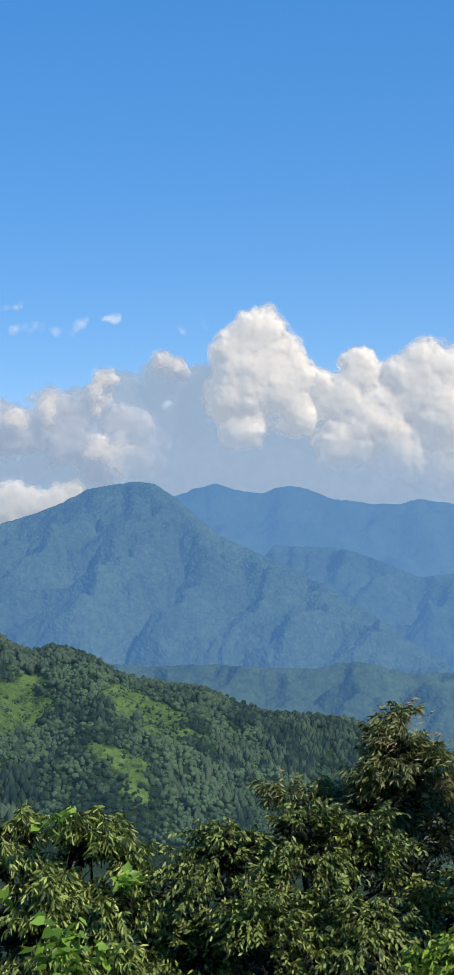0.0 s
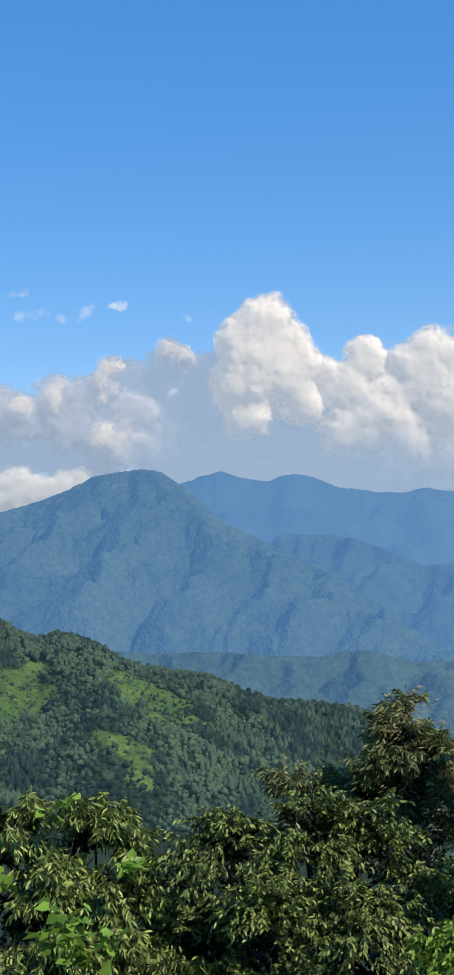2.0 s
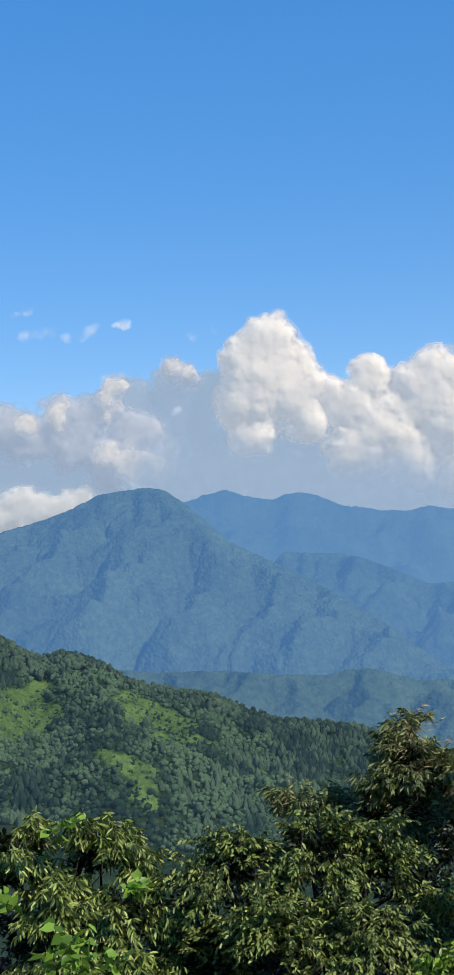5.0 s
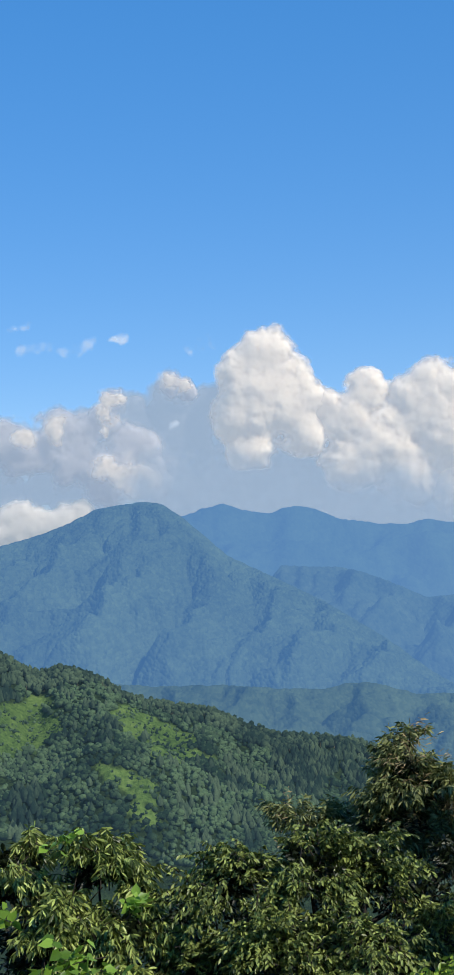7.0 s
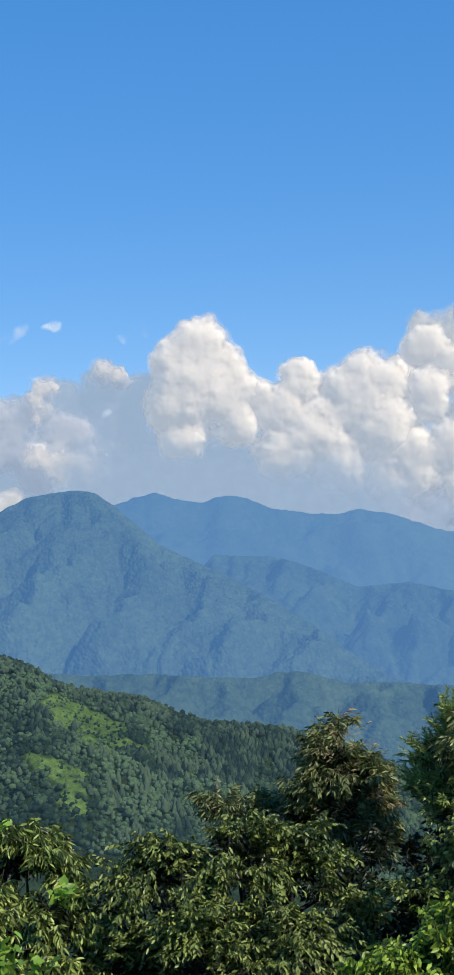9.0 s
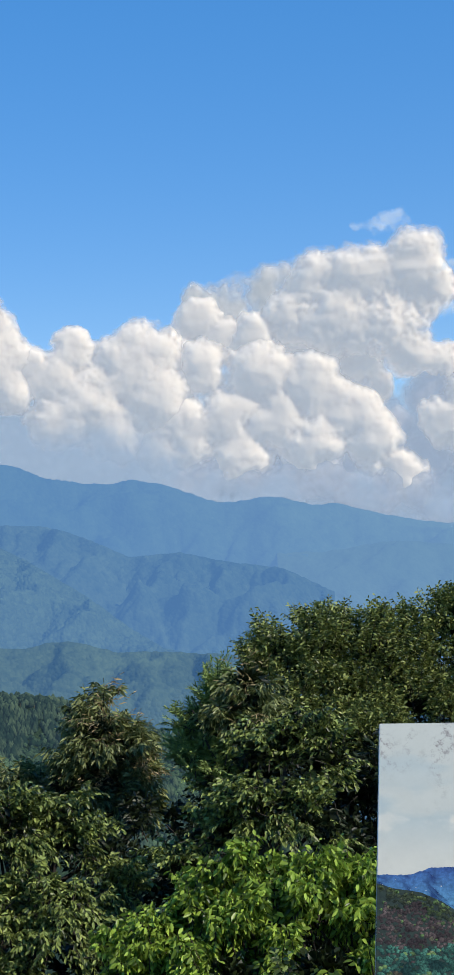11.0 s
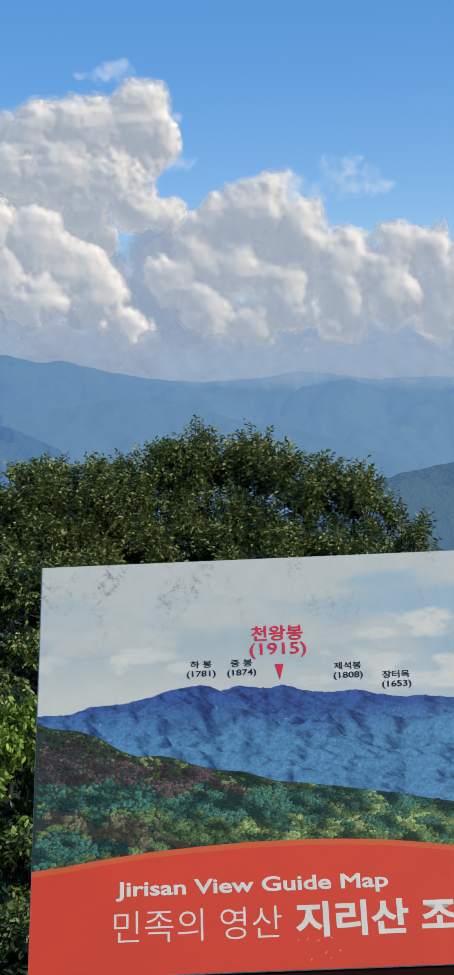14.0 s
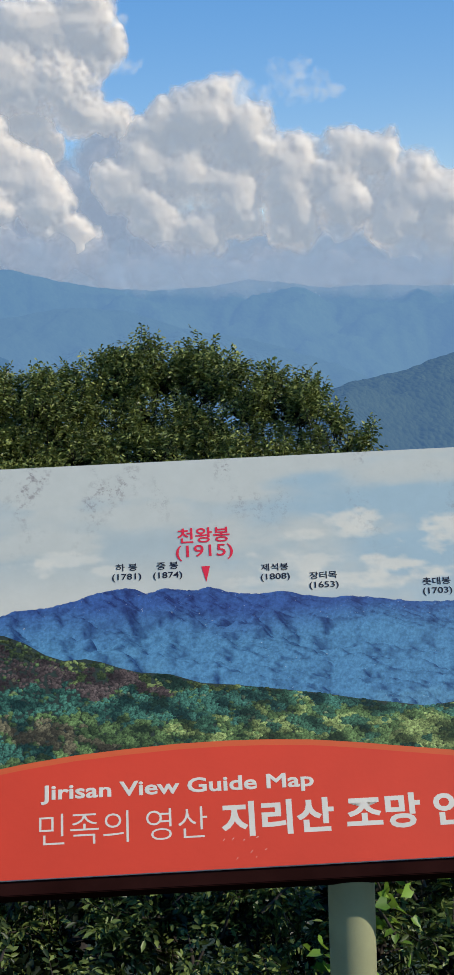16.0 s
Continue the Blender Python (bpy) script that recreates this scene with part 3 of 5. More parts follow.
def heap_cloud(name, label, puffs, dist, seed, material, depth=190.0, rough=1.0, fray=0.5, soft=0.42, cover=1.0, step=0.07, kind=""):
    """A cloud body grown round puffs of (az, el, radius in degrees): its thickness swells in the puffs, frays at
    the edges by fractal noise and bulges in billows, in front and behind."""
    pf = np.array(puffs) * np.array([1, 1, 1.05 + 0.06 * min(soft, 1.0)])
    r_most = pf[:, 2].max()
    az = np.arange(pf[:, 0].min() - 1.8 * r_most, pf[:, 0].max() + 1.8 * r_most, step)
    el = np.arange(pf[:, 1].min() - 1.8 * r_most, pf[:, 1].max() + 1.8 * r_most, step)
    E, A = np.meshgrid(el, az, indexing="ij")
    p = np.stack([A, E, 0 * A + seed * 3.17], -1)
    wa = A + 0.9 * (fbm(p / 1.1, seed + 50, 4) - 0.5)
    we = E + 0.9 * (fbm(p / 1.1, seed + 60, 4) - 0.5)
    total, balls = 0, 0
    for a, e, r in pf:
        away = ((wa - a) ** 2 + (we - e) ** 2) / r**2
        total = total + np.exp(7 * np.clip(1.3 - away, -3, 1.3))
        balls = balls + np.exp(6 * r * np.sqrt(np.clip(1.2 - away, 0, 1.2)))
    balls = np.radians(np.log(balls) / 6 - np.log(len(pf)) / 6) * dist
    thick = np.log(total + 1e-9) / 7
    thick = thick + fray * 2.4 * (fbm(p / 0.8, seed + 3, 4, 0.52) - 0.5)
    body = np.clip(thick, 0, 1.3)
    lumps = 45 * (fbm(p * np.array([0.3, 0.7, 1]), seed + 5, 3) - 0.5) + 18 * billow(p / 1.2, seed + 8, 1) + 8 * billow(p / 0.5, seed + 11, 1) + 3 * (fbm(p / 0.3, seed + 14, 3) - 0.5)
    round_off = 1 - (1 - body / 1.3) ** 2
    swell = (0.35 * depth + 0.6 * balls * min(1.0, 1.6 * rough)) * round_off + rough * lumps * np.clip(body * 1.6, 0, 1)
    ra, re = np.radians(A), np.radians(E)
    way = np.stack([np.sin(ra) * np.cos(re), np.cos(ra) * np.cos(re), np.sin(re)], -1)
    front, back = way * (dist - swell)[..., None], way * (dist + 0.4 * depth * round_off + 4)[..., None]
    n, m = A.shape
    i, j = np.meshgrid(np.arange(n - 1), np.arange(m - 1), indexing="ij")
    quads = np.stack([i * m + j, i * m + j + 1, (i + 1) * m + j + 1, (i + 1) * m + j], -1).reshape(-1, 4)
    quads = quads[(thick.ravel()[quads] > 0).all(1)]
    used, quads = np.unique(quads, return_inverse=True)
    quads = quads.reshape(-1, 4)
    verts = np.concatenate([front.reshape(-1, 3)[used], back.reshape(-1, 3)[used]]) + np.array(EYE)
    me = mesh_from(name, verts, np.concatenate([quads, quads[:, ::-1] + len(used)]))
    veil = np.clip(thick.ravel()[used] / soft, 0, 1) * cover
    layer = me.attributes.new("thickness", "FLOAT", "POINT")
    layer.data.foreach_set("value", np.concatenate([veil, veil]).astype(np.float32))
    return tagged(put(name, me, material), label, "cloud", kind=kind)


PUFFS_MAIN = [(1.5, 9.85, 1.1), (0.58, 9.3, 1.0), (2.17, 8.9, 1.1), (1.35, 7.9, 1.6), (0.32, 7.3, 1.1), (2.86, 8.4, 0.7), (0.9, 6.0, 1.0), (2.6, 7.2, 1.1), (3.4, 7.7, 0.8), (3.2, 6.6, 1.0)]
PUFFS_RIGHT = [(5.68, 8.05, 0.85), (4.94, 7.06, 1.1), (6.29, 5.94, 1.5), (5.05, 5.29, 1.2), (3.89, 7.5, 0.75), (8.5, 8.2, 1.0), (8.08, 6.9, 1.4), (7.43, 7.7, 0.85),
               (9.3, 8.0, 1.0), (9.09, 5.97, 1.6), (7.4, 4.6, 1.3)]
PUFFS_LEFT = [(-2.5, 8.75, 0.55), (-1.8, 8.45, 0.5), (-5.0, 8.1, 0.6), (-5.3, 7.3, 0.8), (-7.4, 6.9, 0.95), (-6.2, 6.6, 1.0), (-9.1, 6.2, 1.2), (-10.6, 6.6, 1.1), (-8.1, 5.9, 0.8),
              (-5.2, 5.1, 1.4), (-3.6, 4.8, 1.2), (-6.6, 5.6, 1.2), (-4.2, 6.2, 1.1), (-12.4, 6.2, 1.3)]
PUFFS_CRISP = [(-5.0, 8.1, 0.5), (-4.7, 8.3, 0.35), (-5.25, 7.5, 0.35), (-5.1, 7.1, 0.3), (-2.5, 8.8, 0.5), (-1.95, 8.5, 0.45), (-5.3, 5.2, 0.7), (-4.3, 5.0, 0.8), (-3.7, 4.8, 0.7), (-8.8, 6.6, 0.6), (-7.6, 7.1, 0.6)]
PUFFS_LOW = [(-9.1, 3.1, 0.95), (-7.4, 3.1, 0.9), (-8.3, 3.3, 0.8), (-10.45, 2.9, 1.1), (-6.3, 3.2, 0.65), (-12.3, 2.8, 1.3)]
PUFFS_GREY_WEST = [(-9.4, 4.2, 0.9), (-10.6, 4.2, 0.9), (-11.5, 4.6, 1.0), (-9.7, 5.1, 0.75), (-8.0, 4.7, 0.8), (-9.8, 6.4, 1.0), (-8.8, 6.1, 0.9), (-7.2, 6.0, 0.9), (-6.6, 4.3, 1.0), (-6.4, 6.7, 1.2), (-5.6, 6.0, 1.1), (-5.6, 4.4, 0.9), (-4.3, 7.6, 0.8), (-4.16, 6.88, 1.0), (-3.17, 5.56, 1.5), (-2.8, 4.2, 1.2)]
PUFFS_GREY_EAST = [(-2.6, 7.7, 1.1), (-1.82, 6.81, 1.5), (-0.85, 4.7, 1.6), (-0.73, 7.7, 1.0), (0.6, 6.4, 1.3), (1.49, 4.22, 1.56), (1.8, 5.8, 1.6), (2.8, 6.5, 1.3), (3.2, 5.6, 1.4), (3.82, 3.87, 1.56), (4.2, 6.2, 1.3), (5.0, 4.6, 1.5), (5.6, 6.0, 1.3), (6.39, 3.37, 1.5), (7.5, 5.0, 1.6), (9.0, 3.2, 1.5)]
PUFFS_GREY = PUFFS_GREY_WEST + PUFFS_GREY_EAST
PUFFS_TOWER = [(20.09, 11.1, 1.35), (19.0, 10.6, 1.4), (17.75, 10.6, 1.5), (15.99, 10.6, 1.1), (20.74, 10.14, 1.0), (18.92, 8.85, 1.75), (16.79, 8.93, 1.75), (14.8, 9.0, 1.2),
               (13.2, 8.3, 1.15), (19.93, 7.44, 1.15), (20.98, 7.04, 0.85)]
PUFFS_LOWER = [(11.14, 7.3, 1.1), (13.55, 6.79, 1.5), (15.66, 6.4, 1.35), (12.09, 5.25, 1.5), (14.17, 5.03, 1.4), (17.5, 4.9, 1.1), (18.2, 3.64, 1.25), (15.7, 3.74, 1.5),
               (19.37, 2.54, 0.9), (10.6, 4.6, 1.5), (12.6, 3.6, 1.4), (9.4, 3.9, 1.2), (16.8, 5.6, 0.9)]
PUFFS_EAST = [(24.85, 7.2, 1.5), (23.08, 6.8, 1.1), (26.41, 6.1, 1.5), (22.33, 5.4, 1.3), (21.22, 4.58, 1.2), (24.07, 5.15, 1.5), (25.79, 4.19, 1.4), (22.6, 3.46, 1.3), (24.51, 2.68, 1.17),
              (26.27, 2.78, 0.7), (28.22, 4.43, 1.5), (28.44, 5.3, 1.1), (28.34, 2.84, 1.17), (30.64, 5.3, 1.1), (31.9, 5.45, 1.0), (33.12, 4.0, 1.5), (34.6, 3.24, 1.5), (34.62, 4.1, 0.75),
              (32.58, 2.59, 1.5), (34.82, 1.6, 1.4), (36.57, 2.16, 1.8), (30.5, 3.6, 1.5), (29.6, 4.7, 1.2)]
PUFFS_BASE = [(11.39, 2.30, 1.00), (14.47, 2.10, 1.00), (17.58, 1.70, 1.00), (20.96, 0.93, 0.97), (24.33, 0.86, 1.01), (27.67, 1.05, 1.01), (28.98, 1.05, 0.92), (31.53, 0.90, 0.92), (34.05, 0.80, 0.92),
              (36.55, 0.60, 1.06), (22.6, 1.18, 0.97), (26, 0.76, 0.97), (30, 1.80, 1.01), (33, 1.30, 0.88)]
PUFFS_MIDDLE = [(20.6, 5.9, 1.25), (19.2, 4.6, 1.2), (21.4, 4.9, 1.3), (20.2, 3.2, 1.4), (22.4, 2.4, 1.3), (17.2, 2.6, 1.3), (13.5, 2.6, 1.3), (10.5, 2.9, 1.2)]
PUFFS_BANK = [(az, 2.6 - 0.05 * (az - 9), 1.5) for az in range(-2, 41, 2)] + [(az, 1.0 - 0.03 * (az - 9), 1.3) for az in range(9, 41, 2)]
PUFFS_CAP = [(az, 0.95 - 0.02 * (az - 18) + 0.12 * math.sin(az * 0.9), min(1.15, 0.7 + 0.1 * (az - 21))) for az in range(21, 42, 1)]
PUFFS_VEIL = [(az, 3.9 - 0.12 * az + 0.25 * math.sin(az * 1.1), 2.0) for az in range(-3, 10, 1)] + [(az, 1.4 - 0.05 * (az - 10) + 0.2 * math.sin(az), 1.3) for az in range(10, 15, 1)]
PUFFS_FOOT = [(az, 2.5 - 0.055 * (az - 10) - 0.7 * min(1, max(0, (az - 17) / 4)) + 0.4 * math.sin(az * 1.7), 1.2 - 0.25 * min(1, max(0, (az - 17) / 4))) for az in range(10, 40, 1)]
PUFFS_HOLLOW = [(12, 8.4, 1.2), (14, 8.0, 1.3), (16, 7.6, 1.4), (17.6, 7.2, 1.2), (17.2, 5.8, 1.2), (22, 5.9, 1.1), (10, 7.6, 1.2), (11, 9.3, 1.0), (21.4, 6.6, 0.9), (18.3, 6.3, 0.8)]
# Hollow and foot clouds use the duller, bluer copy as painted shade.
heap_cloud("cloud", "pale cumulus filling the hollow between two heaps", PUFFS_MIDDLE, 4720, 11, MAT_CLOUD_SHADE, 150, 0.5, 0.2, 1.5)
heap_cloud("cloud", "shaded pale cloud between the tower and the heaps", PUFFS_HOLLOW, 4720, 13, MAT_CLOUD, 170, 0.8, 0.5, 1.0)
heap_cloud("cloud", "pale lumpy foot of the cloud heaps above the ridge", PUFFS_FOOT, 4600, 16, MAT_CLOUD_SHADE, 90, 0.4, 0.15, 1.9, step=0.08)
heap_cloud("cloud", "towering white sunlit cumulus head above the ridge", PUFFS_MAIN, 4640, 1, MAT_CLOUD, fray=0.3, soft=0.75, step=0.05)
heap_cloud("cloud", "white heaped cumulus with sunlit lumpy edges", PUFFS_RIGHT, 4640, 2, MAT_CLOUD, fray=0.35, soft=0.85, step=0.06)
heap_cloud("cloud", "ragged pale cumulus scraps drifting over the mountain", PUFFS_LEFT, 4700, 3, MAT_CLOUD_SHADE, 130, 0.5, 0.5, 1.2)
heap_cloud("cloud", "small bright cumulus heads at the rim of the veiled bank", PUFFS_CRISP, 4600, 17, MAT_CLOUD, 60, 0.3, 0.75, 1.7, 0.9, 0.04)
heap_cloud("cloud", "low white cumulus bank behind the mountain shoulder", PUFFS_LOW, 4720, 4, MAT_CLOUD_PALE, 150, 0.7, 0.4, 0.9)
heap_cloud("cloud", "smooth cloud bank, its blue-grey shade and haze painted as glow", PUFFS_GREY, 4780, 5, MAT_CLOUD_HAZY, 150, 0.4, 0.22, 0.9, step=0.09)
PUFFS_SHOULDER = [(10.7, 10.2, 0.55), (11.3, 9.8, 0.9), (12.6, 9.9, 1.0), (13.9, 10.4, 1.0), (15.2, 10.7, 1.0), (14.3, 9.5, 1.2), (16.3, 11.0, 0.9), (12.0, 8.9, 1.0)]
heap_cloud("cloud", "pale soft shoulder of the cumulus tower", PUFFS_SHOULDER, 4730, 18, MAT_CLOUD_PALE, 130, 0.6, 0.6, 1.5)
heap_cloud("cloud", "tall ragged white cumulus tower with shaded hollows", PUFFS_TOWER, 4680, 6, MAT_CLOUD, rough=0.85, fray=0.5, soft=0.95, step=0.07)
heap_cloud("cloud", "lumpy white cumulus heap with grey hollows", PUFFS_LOWER, 4640, 7, MAT_CLOUD, rough=0.85, fray=0.45, soft=0.95, step=0.07)
heap_cloud("cloud", "wide white cumulus heap over the hazy ridge", PUFFS_EAST, 4660, 8, MAT_CLOUD, rough=0.85, fray=0.45, soft=0.95, step=0.075)
# Thin glowing sheets added here imitate haze on the cloud bases and ridge.
heap_cloud("cloud", "flat blue-grey cloud base resting on the ridge", PUFFS_BASE, 4396, 9, MAT_CLOUD_HAZY, 20, 0.2, 0.3, 2.8, step=0.1)
heap_cloud("cloud", "thin glowing sheet imitating haze over the cloud bases", PUFFS_VEIL, 4402, 15, MAT_CLOUD_HAZY, 15, 0.2, 0.2, 2.1, 0.95, 0.1)
heap_cloud("cloud", "thin glowing sheet imitating haze before the far ridge crest", PUFFS_CAP, 4130, 14, MAT_CLOUD_HAZY, 15, 0.1, 0.1, 2.0, 0.75, 0.1)
heap_cloud("cloud", "distant blue-grey cloud bank low on the horizon", PUFFS_BANK, 4840, 10, MAT_CLOUD_HAZY, 80, 0.4, 0.3, 0.7, step=0.12)
WISPS = [(-8.15, 10.4, 0.6), (-6.45, 10.33, 0.6), (-4.69, 10.65, 0.32), (-1.3, 10.33, 0.55), (-8.7, 11.19, 0.45), (27.5, 8.4, 1.6), (18.5, 12.9, 0.7), (19.4, 12.75, 0.6),
         (28.7, 7.9, 1.2), (21.9, 9.2, 0.6), (21.4, 10.9, 0.5), (-2.45, 6.98, 0.26)]
for k, (az, el, r) in enumerate(WISPS):
    thing = heap_cloud("cloud_wisp", "thin torn shred of white vapour in blue sky", [(az - 0.75 * r, el - 0.15 * r, r * 0.5), (az, el + 0.05 * r, r * 0.58), (az + 0.75 * r, el + 0.2 * r, r * 0.5)],
                       4560, 20 + k, MAT_VAPOUR, 20, 0.1, 1.3, 2.2, 0.8 if r > 0.8 else 0.7, 0.05)
    tagged(thing, group="shreds of vapour")


# ---- trees and shrubs ----
def tube(points, radii, sides=6):
    """A tapered, bent tube through points."""
    pts, verts = [np.array(p, float) for p in points], []
    for k, (p, r) in enumerate(zip(pts, radii)):
        d = pts[min(k + 1, len(pts) - 1)] - pts[max(k - 1, 0)]
        d = d / (np.linalg.norm(d) + 1e-9)
        u = np.cross(d, (0.31, 0.95, 0.1))
        u /= np.linalg.norm(u)
        w = np.cross(d, u)
        for s in range(sides):
            a = 2 * math.pi * s / sides
            verts.append(p + r * (math.cos(a) * u + math.sin(a) * w))
    n = len(pts)
    faces = [[k * sides + s, k * sides + (s + 1) % sides, (k + 1) * sides + (s + 1) % sides, (k + 1) * sides + s] for k in range(n - 1) for s in range(sides)]
    return np.array(verts), np.array(faces)


def unit(v):
    return v / (np.linalg.norm(v, axis=-1, keepdims=True) + 1e-9)


def sprays(lobes, rng, density, length, leaves, leaf, width, lean, droop, rise=0.35, inner=0.5, broad=False, per_bough=9, spread=0.3):
    """Leafy shoots on a crown of ball-shaped lobes (n x 4), thinned on the side away from the camera. Gives the leaves'
    and the stems' corners and faces.
    """
    roots, axes, lens = [], [], []
    for k, (cx, cy, cz, r) in enumerate(lobes):
        n = max(8, int(density * 4 * math.pi * r * max(r, 0.3)))
        boughs = max(5, int(n / per_bough))
        wb = unit(rng.normal(size=(boughs, 3)))
        wb[:, 2] = np.where(wb[:, 2] < -0.45, -wb[:, 2], wb[:, 2])
        out = r * (inner + (1.0 - inner) * rng.random(boughs) ** 0.7) * rng.uniform(0.85, 1.15, boughs)
        which = rng.integers(0, boughs, n)
        w = wb[which]
        puff = unit(rng.normal(size=(n, 3))) * (rng.random(n) ** 0.5)[:, None] * np.array([1, 1, 0.6])
        tip = np.array([cx, cy, cz]) + w * out[which][:, None] + puff * spread
        deep = np.zeros(n, bool)
        for j, (ox, oy, oz, o_r) in enumerate(lobes):
            if j != k:
                deep |= np.linalg.norm(tip - (ox, oy, oz), axis=1) < 0.45 * o_r
        # Most shoots facing away from the eye are dropped to suit the camera's view.
        away = unit(np.array([cx, cy, 0.0]) - np.array([EYE.x, EYE.y, 0.0]))
        keep = (~deep | (rng.random(n) < 0.3)) & ((w @ away < 0.45) | (rng.random(n) < 0.25))
        tip, w, puff = tip[keep], w[keep], puff[keep]
        ax = unit(w * 0.6 + puff * 0.6 + np.array([0, 0, rise]) + rng.normal(size=w.shape) * 0.3)
        ln = length * rng.uniform(0.6, 1.35, len(w))
        roots.append(tip - ax * ln[:, None] * 0.8), axes.append(ax), lens.append(ln)
    root, ax, ln = np.concatenate(roots), np.concatenate(axes), np.concatenate(lens)
    b = len(root)
    t = np.linspace(0.22, 1.0, leaves)[None, :, None]
    down = np.array([0, 0, -1.0])
    at = root[:, None] + ax[:, None] * ln[:, None, None] * t + down * (droop * ln)[:, None, None] * t * t
    side = unit(np.cross(ax, np.array([0, 0, 1.0]) + 0 * ax) + 1e-4)
    turn = rng.uniform(-0.6, 0.6, (b, 1, 1))
    sign = np.where(np.arange(leaves) % 2, 1.0, -1.0)[None, :, None]
    up = unit(np.cross(side, ax))
    out = side[:, None] * np.cos(turn) + up[:, None] * np.sin(turn)
    way = unit(ax[:, None] * (0.35 + 0.65 * t) + out * sign * (1.15 - 0.7 * t) + down * lean + rng.normal(size=(b, leaves, 3)) * 0.28)
    flat = unit(np.cross(way, unit(up[:, None] + rng.normal(size=(b, leaves, 3)) * 0.45)))
    face = unit(np.cross(flat, way))
    size = leaf * rng.uniform(0.65, 1.2, (b, leaves, 1))
    wide = width * size / leaf
    low, high, bulge = (-0.06, 0.40, 0.72) if broad else (0.24, 0.62, 0.78)
    drop = down * size * 0.14
    tip = at + way * size + drop
    lift = face * wide * 0.16
    q1, q2 = at + way * size * low, at + way * size * high + drop * 0.3
    v = np.stack([at, q1 - flat * wide * 0.5 * bulge + lift, q2 - flat * wide * 0.5 + lift, tip, q2 + flat * wide * 0.5 + lift, q1 + flat * wide * 0.5 * bulge + lift], 2).reshape(-1, 3)
    f = np.array([[0, 1, 2, 3], [0, 3, 4, 5]])
    f = (f[None] + (np.arange(b * leaves) * 6)[:, None, None]).reshape(-1, 4)
    # stems
    some = rng.random(b) < 0.4
    root, ax, ln, side, up = root[some], ax[some], ln[some], side[some], up[some]
    b = len(root)
    th = np.linspace(0, 1, 3)[None, :, None]
    line = root[:, None] + ax[:, None] * ln[:, None, None] * th + down * (droop * ln)[:, None, None] * th * th
    rad = 0.006 * (1.2 - th)
    ring = np.stack([line + side[:, None] * rad, line - side[:, None] * rad * 0.5 + up[:, None] * rad * 0.87, line - side[:, None] * rad * 0.5 - up[:, None] * rad * 0.87], 2)
    sv = ring.reshape(-1, 3)
    one = np.array([[k * 3 + s, k * 3 + (s + 1) % 3, k * 3 + 3 + (s + 1) % 3, k * 3 + 3 + s] for k in range(2) for s in range(3)])
    sf = (one[None] + (np.arange(b) * 9)[:, None, None]).reshape(-1, 4)
    return v, f, sv, sf


